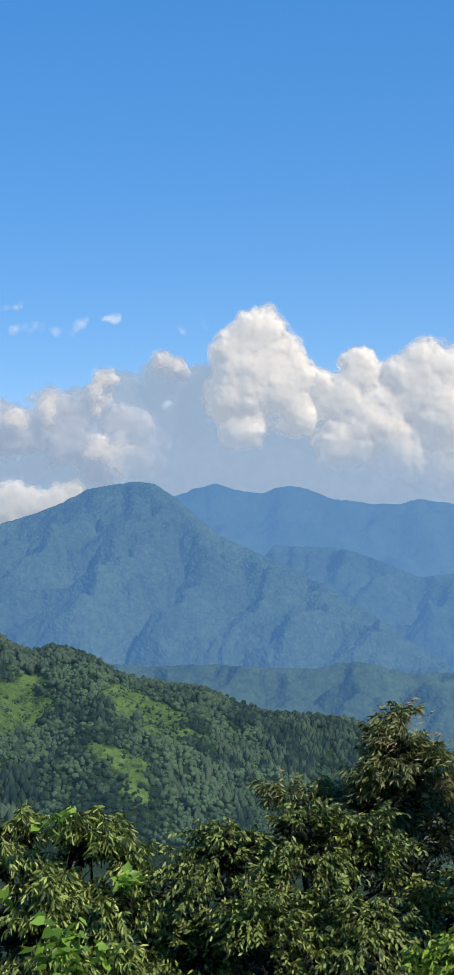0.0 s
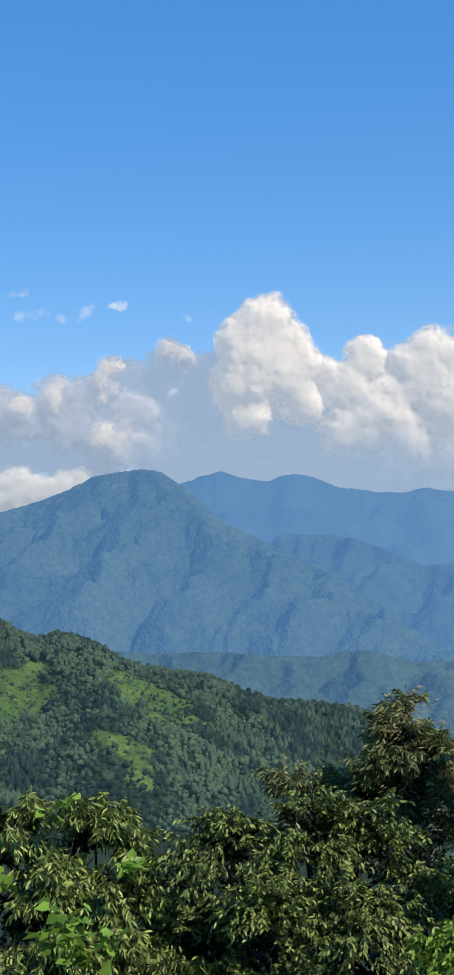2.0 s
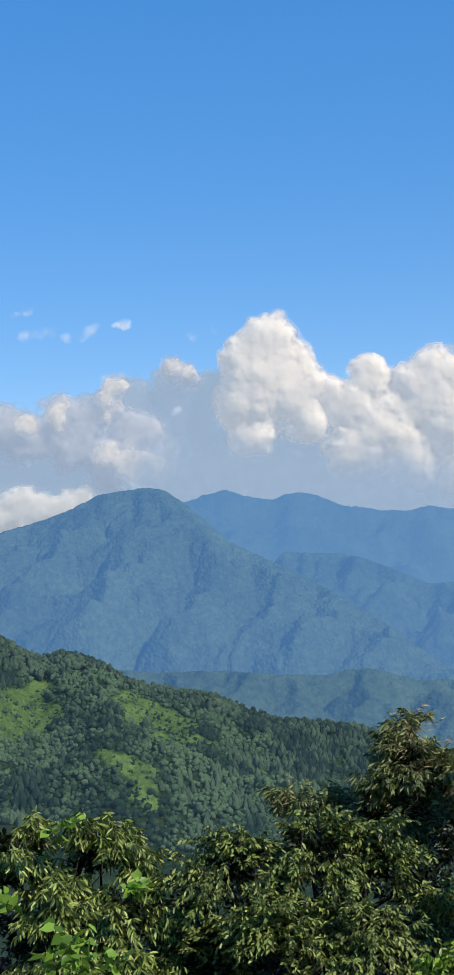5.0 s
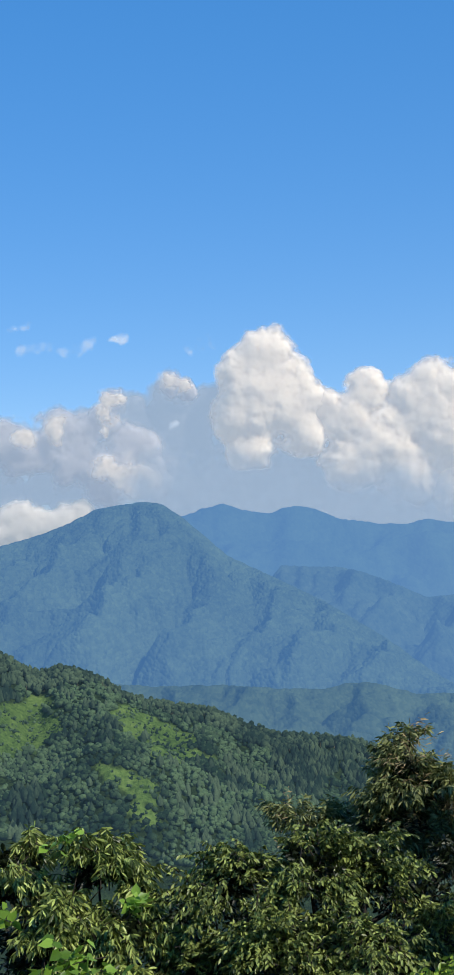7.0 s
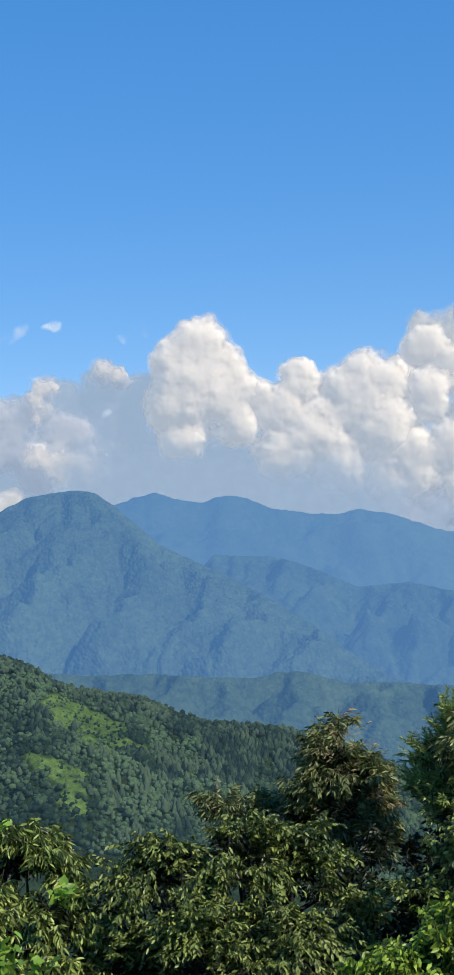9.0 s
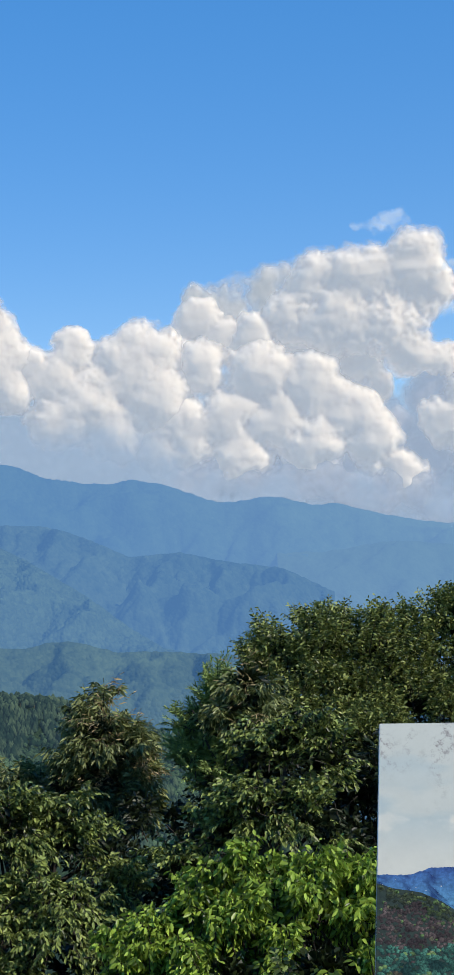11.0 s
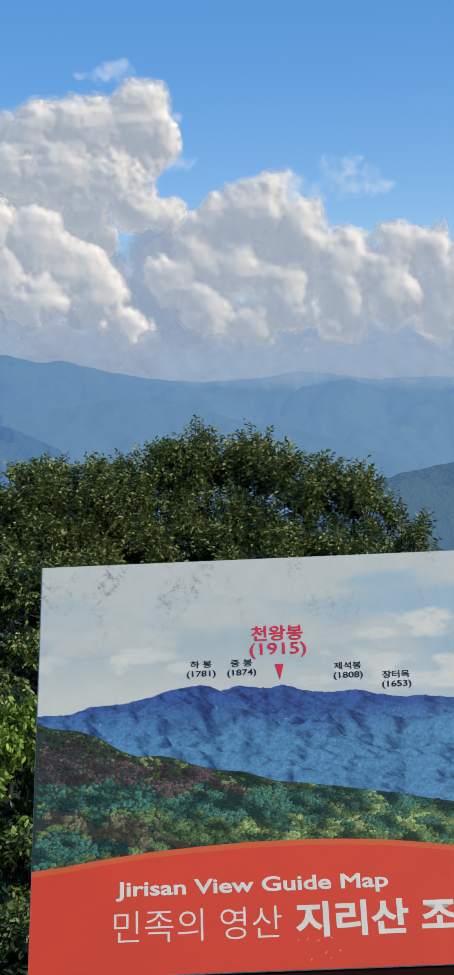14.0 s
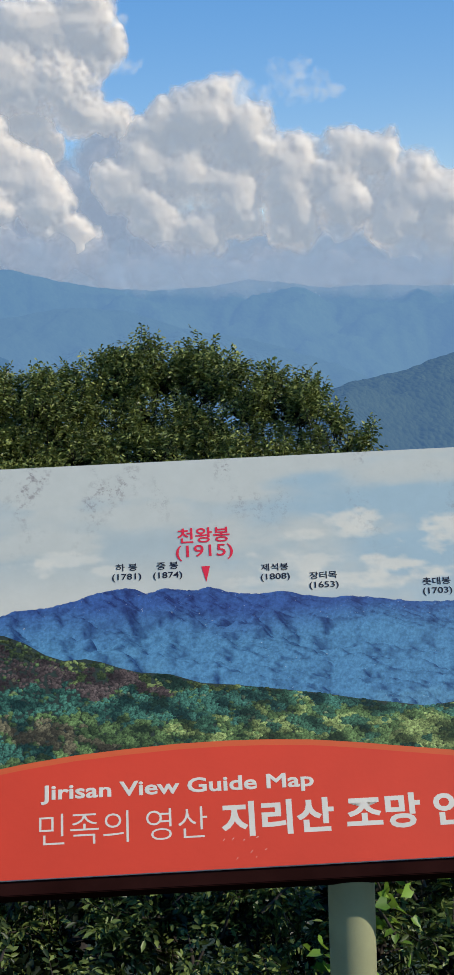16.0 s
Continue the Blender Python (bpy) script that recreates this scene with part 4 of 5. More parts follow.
def build_tree(name, label, category, lobes, seed, material, density=26, length=0.42, leaves=14, leaf=0.12, width=0.035, lean=0.45, droop=0.25, rise=0.35, trunk=0.09, inner=0.62, broad=False, core=True, spread=0.24, bough=13):
    """A tree or shrub whose crown lobes are given as (az, el, radius in degrees, distance)."""
    rng = np.random.default_rng(seed)
    balls = []
    for az, el, rd, d in lobes:
        c = EYE + heading(az, el) * d
        balls.append((c.x, c.y, c.z, d * math.radians(rd)))
    balls = np.array(balls)
    cx, cy = balls[:, 0].mean(), balls[:, 1].mean()
    gz = ground_z(math.hypot(cx, cy))
    thing = new(name)
    thing.location = (cx, cy, gz)
    off = np.array([cx, cy, gz])
    top = balls[:, 2].mean() - gz
    bend = rng.normal(size=(6, 2)) * 0.05
    path = [(bend[k, 0] * k, bend[k, 1] * k, -0.25 + (top + 0.25) * k / 5) for k in range(6)]
    tv, tf = tube(path, [trunk * q for q in (1.25, 1.05, 0.85, 0.6, 0.35, 0.06)], 8)
    put("trunk", mesh_from("trunk", tv, tf), MAT_BARK, thing)
    for bx, by, bz, br in balls:
        end = np.array([bx, by, bz]) - off
        k = rng.integers(2, 5)
        start = np.array(path[k])
        if end[2] < start[2]:
            start = np.array(path[1])
        bow = (start + end) / 2 + rng.normal(size=3) * 0.12 + np.array([0, 0, 0.12])
        stout = trunk * min(1.0, br / 0.35)
        lv, lf = tube([start, (start + bow) / 2, bow, (bow + end) / 2, end - (end - bow) * 0.15, end], [stout * q for q in (0.5, 0.42, 0.34, 0.24, 0.14, 0.04)], 6)
        put("limb", mesh_from("limb", lv, lf), MAT_BARK, thing)
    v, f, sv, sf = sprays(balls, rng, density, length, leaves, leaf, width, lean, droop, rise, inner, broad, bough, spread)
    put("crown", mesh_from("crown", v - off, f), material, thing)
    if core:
        # Near-black leaf mass added within the lobes to paint the crown's inner shade.
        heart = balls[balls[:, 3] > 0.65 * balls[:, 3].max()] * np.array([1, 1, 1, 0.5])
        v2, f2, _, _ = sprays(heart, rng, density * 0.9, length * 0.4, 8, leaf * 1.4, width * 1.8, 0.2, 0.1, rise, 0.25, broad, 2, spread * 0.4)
        tagged(put("crown_shade", mesh_from("crown_shade", v2 - off, f2), MAT_SHADE_LEAF, thing, "near-black inner leaves standing in for shade inside the crown"), kind="stuff")
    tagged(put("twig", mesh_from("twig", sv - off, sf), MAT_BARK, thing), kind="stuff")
    if category == "tree" and material is MAT_CHESTNUT:
        cv, cf, _, _ = sprays(balls, rng, density * 0.16, length * 0.8, 7, 0.10, 0.011, 0.4, 0.15, 0.35, 0.6)
        tagged(put("catkin", mesh_from("catkin", cv - off, cf), MAT_CATKIN, thing, "thin tan catkins"), kind="stuff")
    return tagged(thing, label, category)


build_tree("cherry_tree", "leafy cherry tree with drooping dark green leaves", "tree",
           [(-9.6, -11.3, 2.2, 13.8), (-6.2, -11.2, 2.2, 13.5), (-8, -14, 2.8, 13.2), (-4.8, -13.6, 2.2, 13.2), (-11.8, -12.6, 2.4, 13.8), (-5.5, -17, 2.8, 13.0), (-9, -18, 3.2, 13.0), (-2.9, -16.3, 1.8, 13.0)],
           11, MAT_CHERRY, 100, 0.36, 15, 0.088, 0.023, 1.15, 0.45, 0.35, bough=28)
build_tree("pinnate_tree", "tree with feathery drooping green foliage", "tree",
           [(-0.6, -11.8, 2.1, 13.0), (2.4, -11.5, 2.2, 13.0), (5, -11.6, 2.0, 13.3), (1, -14.6, 2.7, 12.6), (4.5, -15, 2.5, 12.6), (-2, -15.5, 2.2, 12.9), (6.6, -13.9, 1.7, 13.4), (2.5, -18.5, 3, 12.5), (-1, -19, 2.6, 12.6)],
           12, MAT_ASH, 112, 0.34, 18, 0.055, 0.023, 0.9, 0.5, 0.3, 0.09, 0.62, False, True, 0.27, 26)
build_tree("chestnut_tree", "chestnut tree with long toothed leaves and tan catkins", "tree",
           [(6.7, -6.25, 0.8, 16.9), (6.7, -7.2, 1.1, 16.8), (6.8, -7.9, 1.3, 16.8), (8.5, -8.8, 0.8, 17), (6.1, -8.3, 1.4, 16.9), (7.5, -8.4, 1.3, 16.9), (5.5, -9.9, 1.5, 16.9), (7.1, -10.5, 1.9, 16.9), (8.4, -9.6, 0.9, 16.9)],
           13, MAT_CHESTNUT, 76, 0.32, 16, 0.105, 0.024, 0.85, 0.2, 0.35, 0.09, 0.6, False, True, 0.2)
build_tree("chestnut_tree", "chestnut treetop in shade behind other crowns", "tree",
           [(1.7, -9.3, 1.0, 17.6), (3.4, -9.8, 1.1, 17.6), (4.6, -9.9, 1.0, 17.7), (2.6, -11.5, 1.8, 17.6)],
           14, MAT_CHESTNUT, 76, 0.32, 16, 0.105, 0.024, 0.85, 0.2, 0.35, 0.09, 0.6, False, True, 0.2)
build_tree("pine_tree", "young pine with soft yellow-green needles", "tree",
           [(11.7, -5.4, 0.3, 15.5), (11.65, -5.9, 0.5, 15.5), (11.7, -6.6, 0.9, 15.5), (10.8, -7.4, 1.1, 15.5), (12.2, -7.6, 1.3, 15.4), (10.6, -9.0, 1.5, 15.5), (11.6, -9.6, 1.7, 15.4)],
           15, MAT_PINE, 110, 0.26, 28, 0.075, 0.013, 0.0, 0.0, 0.25, 0.03, 0.5, spread=0.24, bough=16)
build_tree("pinnate_tree", "shaded tree with drooping feathery foliage beside the pine", "tree",
           [(13.2, -8.7, 1.5, 12.6), (14.7, -7.9, 1.5, 12.7), (16.0, -9.2, 1.6, 12.6), (13.6, -10.8, 1.9, 12.3), (15.6, -11.8, 2.0, 12.2), (11.9, -11.6, 1.6, 12.5), (10.2, -13.2, 1.7, 12.4)],
           16, MAT_ASH, 84, 0.32, 18, 0.054, 0.024, 0.8, 0.4, 0.3, 0.09, 0.6, False, True, 0.26, 34)
build_tree("chestnut_tree", "small chestnut treetop against the big oaks", "tree",
           [(12.9, -6.0, 1.0, 15), (12.2, -7.2, 1.0, 15), (13.4, -7.6, 1.2, 15)],
           17, MAT_CHESTNUT, 76, 0.32, 16, 0.105, 0.024, 0.85, 0.2, 0.35, 0.09, 0.6, False, True, 0.2)
build_tree("oak_tree", "dense dark green oak with an uneven leafy top", "tree",
           [(14.3, -4.95, 1.7, 17), (16.2, -4.25, 1.7, 17), (15.2, -5.85, 1.7, 16.9), (17, -6.45, 1.6, 16.9), (15.2, -7.55, 2.2, 16.6), (17.8, -4.85, 1.7, 17), (17.2, -8.45, 2.4, 16.6), (13.6, -7.25, 1.4, 17),
            (18.4, -3.15, 0.5, 17), (15.6, -3.25, 0.5, 17), (16.9, -3.25, 0.45, 17), (13.4, -4.65, 0.5, 17)],
           18, MAT_OAK, 92, 0.40, 15, 0.064, 0.024, 0.6, 0.1, 0.9)
build_tree("oak_tree", "broad sunlit oak crown above the board", "tree",
           [(19.6, -4.65, 1.8, 17.5), (21.5, -4.05, 1.7, 17.5), (23.1, -3.65, 1.6, 17.5), (25.2, -4.05, 1.8, 17.5), (20, -7.25, 2.0, 17), (23, -7.25, 2.2, 17), (26, -7.05, 2.1, 17), (22.2, -5.65, 1.6, 17.3), (19, -6.25, 1.6, 17.3), (24.6, -5.85, 1.7, 17.3),
            (22.9, -2.00, 0.5, 17.5), (25.0, -2.30, 0.5, 17.5), (21.3, -2.75, 0.5, 17.5), (24.1, -2.60, 0.5, 17.5), (22.1, -2.65, 0.45, 17.5), (19.7, -3.15, 0.45, 17.5)],
           19, MAT_OAK, 92, 0.40, 15, 0.064, 0.024, 0.6, 0.1, 0.9)
build_tree("oak_tree", "oak crown thinning out at its edge", "tree",
           [(27.4, -4.95, 1.5, 17), (29.0, -5.15, 1.5, 17), (28.3, -7.85, 2.2, 17), (30.2, -6.65, 1.4, 17), (31.0, -7.65, 1.1, 17),
            (26.5, -2.95, 0.5, 17), (27.8, -3.45, 0.5, 17), (29.15, -3.90, 0.5, 17), (30.6, -5.25, 0.45, 17), (31.6, -6.20, 0.45, 17)],
           20, MAT_OAK, 92, 0.40, 15, 0.064, 0.024, 0.6, 0.1, 0.9)
# Undergrowth added to fill gaps; the hollows' shade is put into its near-black leaves.
build_tree("shrub", "understory shrubs with near-black leaves standing in for shade below the oaks", "shrub",
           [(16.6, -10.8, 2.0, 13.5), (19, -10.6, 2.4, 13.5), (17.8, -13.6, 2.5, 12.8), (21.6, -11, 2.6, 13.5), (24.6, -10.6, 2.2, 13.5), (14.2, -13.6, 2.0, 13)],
           30, MAT_SHADE_LEAF, 30, 0.4, 14, 0.09, 0.034, 0.5, 0.25, 0.5)
build_tree("shrub", "undergrowth with near-black leaves standing in for shade between the trees", "shrub",
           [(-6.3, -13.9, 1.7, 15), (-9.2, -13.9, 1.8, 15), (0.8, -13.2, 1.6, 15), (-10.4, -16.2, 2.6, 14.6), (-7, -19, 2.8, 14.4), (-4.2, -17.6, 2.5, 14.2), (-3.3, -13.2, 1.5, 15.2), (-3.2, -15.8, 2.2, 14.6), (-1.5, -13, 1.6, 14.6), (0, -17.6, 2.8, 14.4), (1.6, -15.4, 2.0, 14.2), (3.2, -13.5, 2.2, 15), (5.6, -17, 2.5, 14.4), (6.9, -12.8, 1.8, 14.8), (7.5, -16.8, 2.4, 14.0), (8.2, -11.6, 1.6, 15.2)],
           31, MAT_SHADE_LEAF, 34, 0.4, 14, 0.08, 0.030, 0.7, 0.3, 0.4)
build_tree("shrub", "undergrowth with near-black leaves standing in for shade under pine and oaks", "shrub",
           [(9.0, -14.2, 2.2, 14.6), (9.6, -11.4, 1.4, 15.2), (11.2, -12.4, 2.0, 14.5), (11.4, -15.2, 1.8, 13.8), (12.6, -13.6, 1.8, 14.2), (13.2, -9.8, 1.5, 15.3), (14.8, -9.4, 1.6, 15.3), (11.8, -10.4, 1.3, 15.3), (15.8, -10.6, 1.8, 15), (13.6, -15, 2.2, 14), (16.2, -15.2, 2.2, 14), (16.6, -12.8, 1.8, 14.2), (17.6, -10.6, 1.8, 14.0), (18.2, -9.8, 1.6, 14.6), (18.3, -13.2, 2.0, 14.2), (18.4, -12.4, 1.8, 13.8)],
           32, MAT_SHADE_LEAF, 34, 0.4, 14, 0.08, 0.030, 0.7, 0.3, 0.4)
build_tree("shrub", "bright lime-green leafy shrub in the sun", "shrub",
           [(7.6, -18.0, 1.4, 6), (9.4, -16.4, 1.5, 6), (11.4, -15.3, 1.5, 6), (13.4, -14.9, 1.5, 6), (15.4, -14.6, 1.6, 6), (17.4, -14.4, 1.7, 6.1), (12, -17.8, 2.4, 5.8), (16, -17.8, 2.6, 5.8), (9, -19.6, 2.2, 5.8), (19.5, -15.6, 2.2, 6.2), (13, -21.2, 3, 5.7),
            (7.9, -15.6, 0.8, 6.1), (9.3, -14.9, 0.8, 6.1), (10.8, -13.9, 0.8, 6.1), (12.6, -13.1, 0.9, 6.1), (14.6, -13.4, 0.8, 6.1), (15.8, -13.2, 0.8, 6.1), (17.2, -12.8, 0.9, 6.2)],
           21, MAT_LIME, 350, 0.26, 18, 0.037, 0.0155, 1.2, 0.25, 1.3, 0.008, 0.6, False, True, 0.09, 30)
build_tree("hedge", "dark leafy undergrowth below the board", "shrub",
           [(14.6, -23.5, 3, 5), (15, -28, 3, 4.6), (15.5, -19, 2.5, 5), (16.2, -25.5, 3, 4.8), (17, -23, 3, 4.6), (17, -29, 3.2, 4.5), (18, -26, 3, 5), (19, -28, 3.5, 4.2), (19.6, -27, 3, 5), (20.5, -24, 3, 4.5), (21, -22, 3, 5), (22, -32, 3.5, 4.0), (22.5, -26.5, 3, 4.9), (23, -20, 3, 5), (24.5, -25, 3, 4.4), (25, -22.5, 3, 4.8)],
           22, MAT_HEDGE, 150, 0.2, 14, 0.032, 0.012, 0.6, 0.25, 0.5, 0.006, 0.5, False, True, 0.1)
build_tree("hedge", "dark leafy undergrowth behind the steel post", "shrub",
           [(26, -29, 3.5, 4.1), (26, -25.5, 3, 5.1), (28.5, -25, 3, 4.3), (29, -33, 3.5, 3.8), (29.5, -26, 3, 4.9), (30, -20, 3, 4.8), (32, -29, 3.5, 4), (32.5, -27, 3, 4.8), (33, -25, 3, 4.2), (33, -22, 3, 5.3), (36, -23, 3, 4.3), (36, -31, 3.5, 3.9), (36.5, -25, 3, 5.1), (38, -27, 3, 4.1), (40, -23, 3, 4.3)],
           26, MAT_HEDGE, 150, 0.2, 14, 0.032, 0.012, 0.6, 0.25, 0.5, 0.006, 0.5, False, True, 0.1)
build_tree("vine", "broad-leaved bright green vine climbing the undergrowth", "vine",
           [(33.6, -22.8, 1.5, 4.0), (34.6, -24.5, 1.5, 3.95), (36, -22, 1.8, 4.0), (33.2, -26.6, 0.8, 3.9)],
           23, MAT_VINE, 30, 0.2, 4, 0.042, 0.036, 0.3, 0.2, 0.4, 0.004, 0.45, True, False, 0.08)
build_tree("vine", "broad-leaved pale green vine hanging over the cherry tree", "vine",
           [(-7.6, -13.8, 0.8, 11.6), (-6.5, -14.4, 0.8, 11.5), (-7.2, -15.3, 0.9, 11.5), (-5.9, -15.4, 0.7, 11.5), (-8.2, -15.0, 0.7, 11.5)],
           24, MAT_VINE, 14, 0.35, 4, 0.10, 0.09, 0.3, 0.3, 0.4, 0.015, 0.7, True, False, 0.15)
build_tree("vine", "pale broad vine leaves over the cherry treetop", "vine",
           [(-7.6, -9.5, 0.5, 12.9), (-10.4, -12.3, 0.4, 12.4), (-4.9, -12.2, 0.4, 12.3)],
           25, MAT_VINE, 12, 0.28, 3, 0.10, 0.09, 0.3, 0.3, 0.4, 0.012, 0.6, True, False, 0.1)


# ---- the view guide board ----
BOARD_TL = Vector((0.799, 2.211, 1.319))
RIGHT = Vector((0.91243, -0.40919, 0.00637))
UP = Vector((0.21033, 0.48224, 0.85042))
OUT = -Vector((0.35105, 0.77460, -0.52607))
BOARD_W, BOARD_H = 1.19, 0.664
BOARD = Matrix(((RIGHT.x, UP.x, OUT.x, BOARD_TL.x), (RIGHT.y, UP.y, OUT.y, BOARD_TL.y), (RIGHT.z, UP.z, OUT.z, BOARD_TL.z), (0, 0, 0, 1)))


def ink_material(name, fine, depth):
    """Printed sheet: its inks lie in the mesh's own colours, with the fine grain of the print."""
    m, nt, b = base_material(name, 0.5)
    b.inputs["Specular IOR Level"].default_value = 0.2
    at = nt.nodes.new("ShaderNodeAttribute")
    at.attribute_name = "ink"
    grain = ramp(nt, noise_fac(nt, coords(nt), fine, 4, 0.65), [(0.34, [1 - depth] * 3), (0.66, [1 + depth * 0.8] * 3)])
    nt.links.new(mixed(nt, 1.0, at.outputs["Color"], grain, "MULTIPLY"), b.inputs["Base Color"])
    return m


def print_sky_material():
    """The printed sky's inks, with grime along the top edge."""
    m = ink_material("printed_sky", 30, 0.03)
    nt = m.node_tree
    b = nt.nodes["Principled BSDF"]
    ink = b.inputs["Base Color"].links[0].from_socket
    co = coords(nt)
    sep = nt.nodes.new("ShaderNodeSeparateXYZ")
    nt.links.new(co, sep.inputs[0])
    speck = ramp(nt, noise_fac(nt, co, 75, 6, 0.8), [(0.50, (0, 0, 0)), (0.60, (1, 1, 1))])
    patch = ramp(nt, noise_fac(nt, coords(nt, (1.3, 0.8, 1)), 10, 3), [(0.52, (0, 0, 0)), (0.66, (0.9, 0.9, 0.9))])
    high = nt.nodes.new("ShaderNodeMapRange")
    high.inputs[1].default_value, high.inputs[2].default_value, high.inputs[3].default_value = -0.16, -0.02, 0.12
    nt.links.new(sep.outputs[1], high.inputs[0])
    grime = mixed(nt, 1.0, mixed(nt, 1.0, speck, patch, "MULTIPLY"), high.outputs[0], "MULTIPLY")
    nt.links.new(mixed(nt, grime, ink, (0.20, 0.18, 0.175)), b.inputs["Base Color"])
    return m


MAT_P_SKY = print_sky_material()
MAT_P_BLUE = ink_material("printed_blue_mountain", 190, 0.26)
MAT_P_WOODS = ink_material("printed_woods", 330, 0.6)
MAT_RED = plain_material("red_print", (0.57, 0.045, 0.018), 0.6, 0.06, 5)
MAT_ORANGE = plain_material("orange_print", (0.55, 0.088, 0.025), 0.6, 0.06, 5)
MAT_LETTER = plain_material("white_letter", (0.60, 0.55, 0.46), 0.55, 0.06, 20)
MAT_RED_LETTER = plain_material("red_letter", (0.60, 0.02, 0.045), 0.4, 0.06, 20)
MAT_DARK_LETTER = plain_material("dark_letter", (0.012, 0.012, 0.02), 0.4, 0.05, 20)
MAT_P_FLOOR = plain_material("printed_shade", (0.02, 0.032, 0.022), 0.5, 0.4, 120)
MAT_PANEL = plain_material("panel_sheet", (0.48, 0.49, 0.47), 0.55, 0.05, 9)
# Red-black colour painting the shade on the board's lower edge.
MAT_EDGE_SHADE = plain_material("edge_shade", (0.018, 0.006, 0.005), 0.9, 0.3, 9)
MAT_EDGE_SHADE.node_tree.nodes["Principled BSDF"].inputs["Specular IOR Level"].default_value = 0.0
MAT_POST = plain_material("pale_green_post", (0.27, 0.27, 0.15), 0.5, 0.15, 9)

sign = new("view_guide_board")
sign.matrix_world = BOARD
tagged(sign, "leaning view guide board with printed mountain panorama on one post", "sign")


def slab(u0, u1, v0, v1, front, back):
    """A bevelled slab in the board's own plane: u to the right, v down."""
    bm = bmesh.new()
    bmesh.ops.create_cube(bm, size=1)
    bmesh.ops.scale(bm, vec=(u1 - u0, v1 - v0, front - back), verts=bm.verts)
    bmesh.ops.translate(bm, vec=((u0 + u1) / 2, -(v0 + v1) / 2, (front + back) / 2), verts=bm.verts)
    bmesh.ops.bevel(bm, geom=bm.edges[:], offset=0.0015, segments=2, affect="EDGES")
    return bm


def cut_sheet(top, bottom, lift, thick=0.0008):
    """A printed layer between two outlines of (u, v) that run from left to right."""
    bm = bmesh.new()
    n = max(2, int((top[-1][0] - top[0][0]) / 0.006))
    us = np.linspace(top[0][0], top[-1][0], n)
    tv = np.interp(us, [p[0] for p in top], [p[1] for p in top])
    bv = np.interp(us, [p[0] for p in bottom], [p[1] for p in bottom])
    a = [bm.verts.new((u, -v, lift)) for u, v in zip(us, tv)]
    b = [bm.verts.new((u, -v, lift)) for u, v in zip(us, bv)]
    for k in range(n - 1):
        if bv[k] - tv[k] > 0.0003 and bv[k + 1] - tv[k + 1] > 0.0003:
            bm.faces.new((a[k], b[k], b[k + 1], a[k + 1]))
    bmesh.ops.delete(bm, geom=[w for w in bm.verts if not w.link_faces], context="VERTS")
    return bm


def eased(knots, n=80):
    us = np.linspace(knots[0][0], knots[-1][0], n)
    return list(zip(us.tolist(), glide(knots, us).tolist()))


board = part("panel", slab(0, BOARD_W, -0.0035, BOARD_H, 0.0, -0.004), MAT_PANEL, sign, "pale printed sheet on a thin panel")
MTN = [(0.001, 0.259), (0.055, 0.258), (0.085, 0.247), (0.135, 0.245), (0.165, 0.239), (0.185, 0.234), (0.226, 0.222), (0.251, 0.218), (0.276, 0.218), (0.298, 0.229), (0.331, 0.221), (0.356, 0.226),
       (0.376, 0.227), (0.395, 0.222), (0.436, 0.234), (0.476, 0.239), (0.516, 0.235), (0.556, 0.245), (0.585, 0.251), (0.625, 0.249), (0.675, 0.256), (0.714, 0.262), (0.757, 0.266), (0.80, 0.266),
       (0.90, 0.272), (1.0, 0.265), (1.189, 0.28)]
WOODS = [(0.001, 0.273), (0.026, 0.281), (0.071, 0.287), (0.106, 0.302), (0.136, 0.322), (0.165, 0.333), (0.2, 0.332), (0.224, 0.338), (0.253, 0.349), (0.283, 0.358), (0.331, 0.363), (0.38, 0.38),
         (0.428, 0.385), (0.495, 0.395), (0.572, 0.407), (0.619, 0.417), (0.681, 0.427), (0.728, 0.435), (0.767, 0.43), (0.9, 0.42), (1.189, 0.40)]
ARC = [(0.001, 0.506), (0.051, 0.501), (0.108, 0.492), (0.184, 0.483), (0.261, 0.4775), (0.337, 0.4735), (0.414, 0.4725), (0.48, 0.474), (0.547, 0.478), (0.613, 0.4855), (0.679, 0.4945), (0.758, 0.505), (0.95, 0.54), (1.189, 0.60)]


# Scales all printed inks down evenly.
INK_SCALE = 0.8


def inked(name, verts, faces, ink, material, label):
    """A printed layer with a colour of ink at every corner."""
    me = mesh_from(name, verts, faces, False)
    layer = me.color_attributes.new("ink", "FLOAT_COLOR", "POINT")
    layer.data.foreach_set("color", np.concatenate([np.clip(ink * INK_SCALE, 0, 1), np.ones((len(ink), 1))], 1).astype(np.float32).ravel())
    return put(name, me, material, board, label)


def blend(a, b, f):
    return np.asarray(a) * (1 - f[..., None]) + np.asarray(b) * f[..., None]


def ease(x, lo, hi):
    f = np.clip((x - lo) / (hi - lo), 0, 1)
    return f * f * (3 - 2 * f)


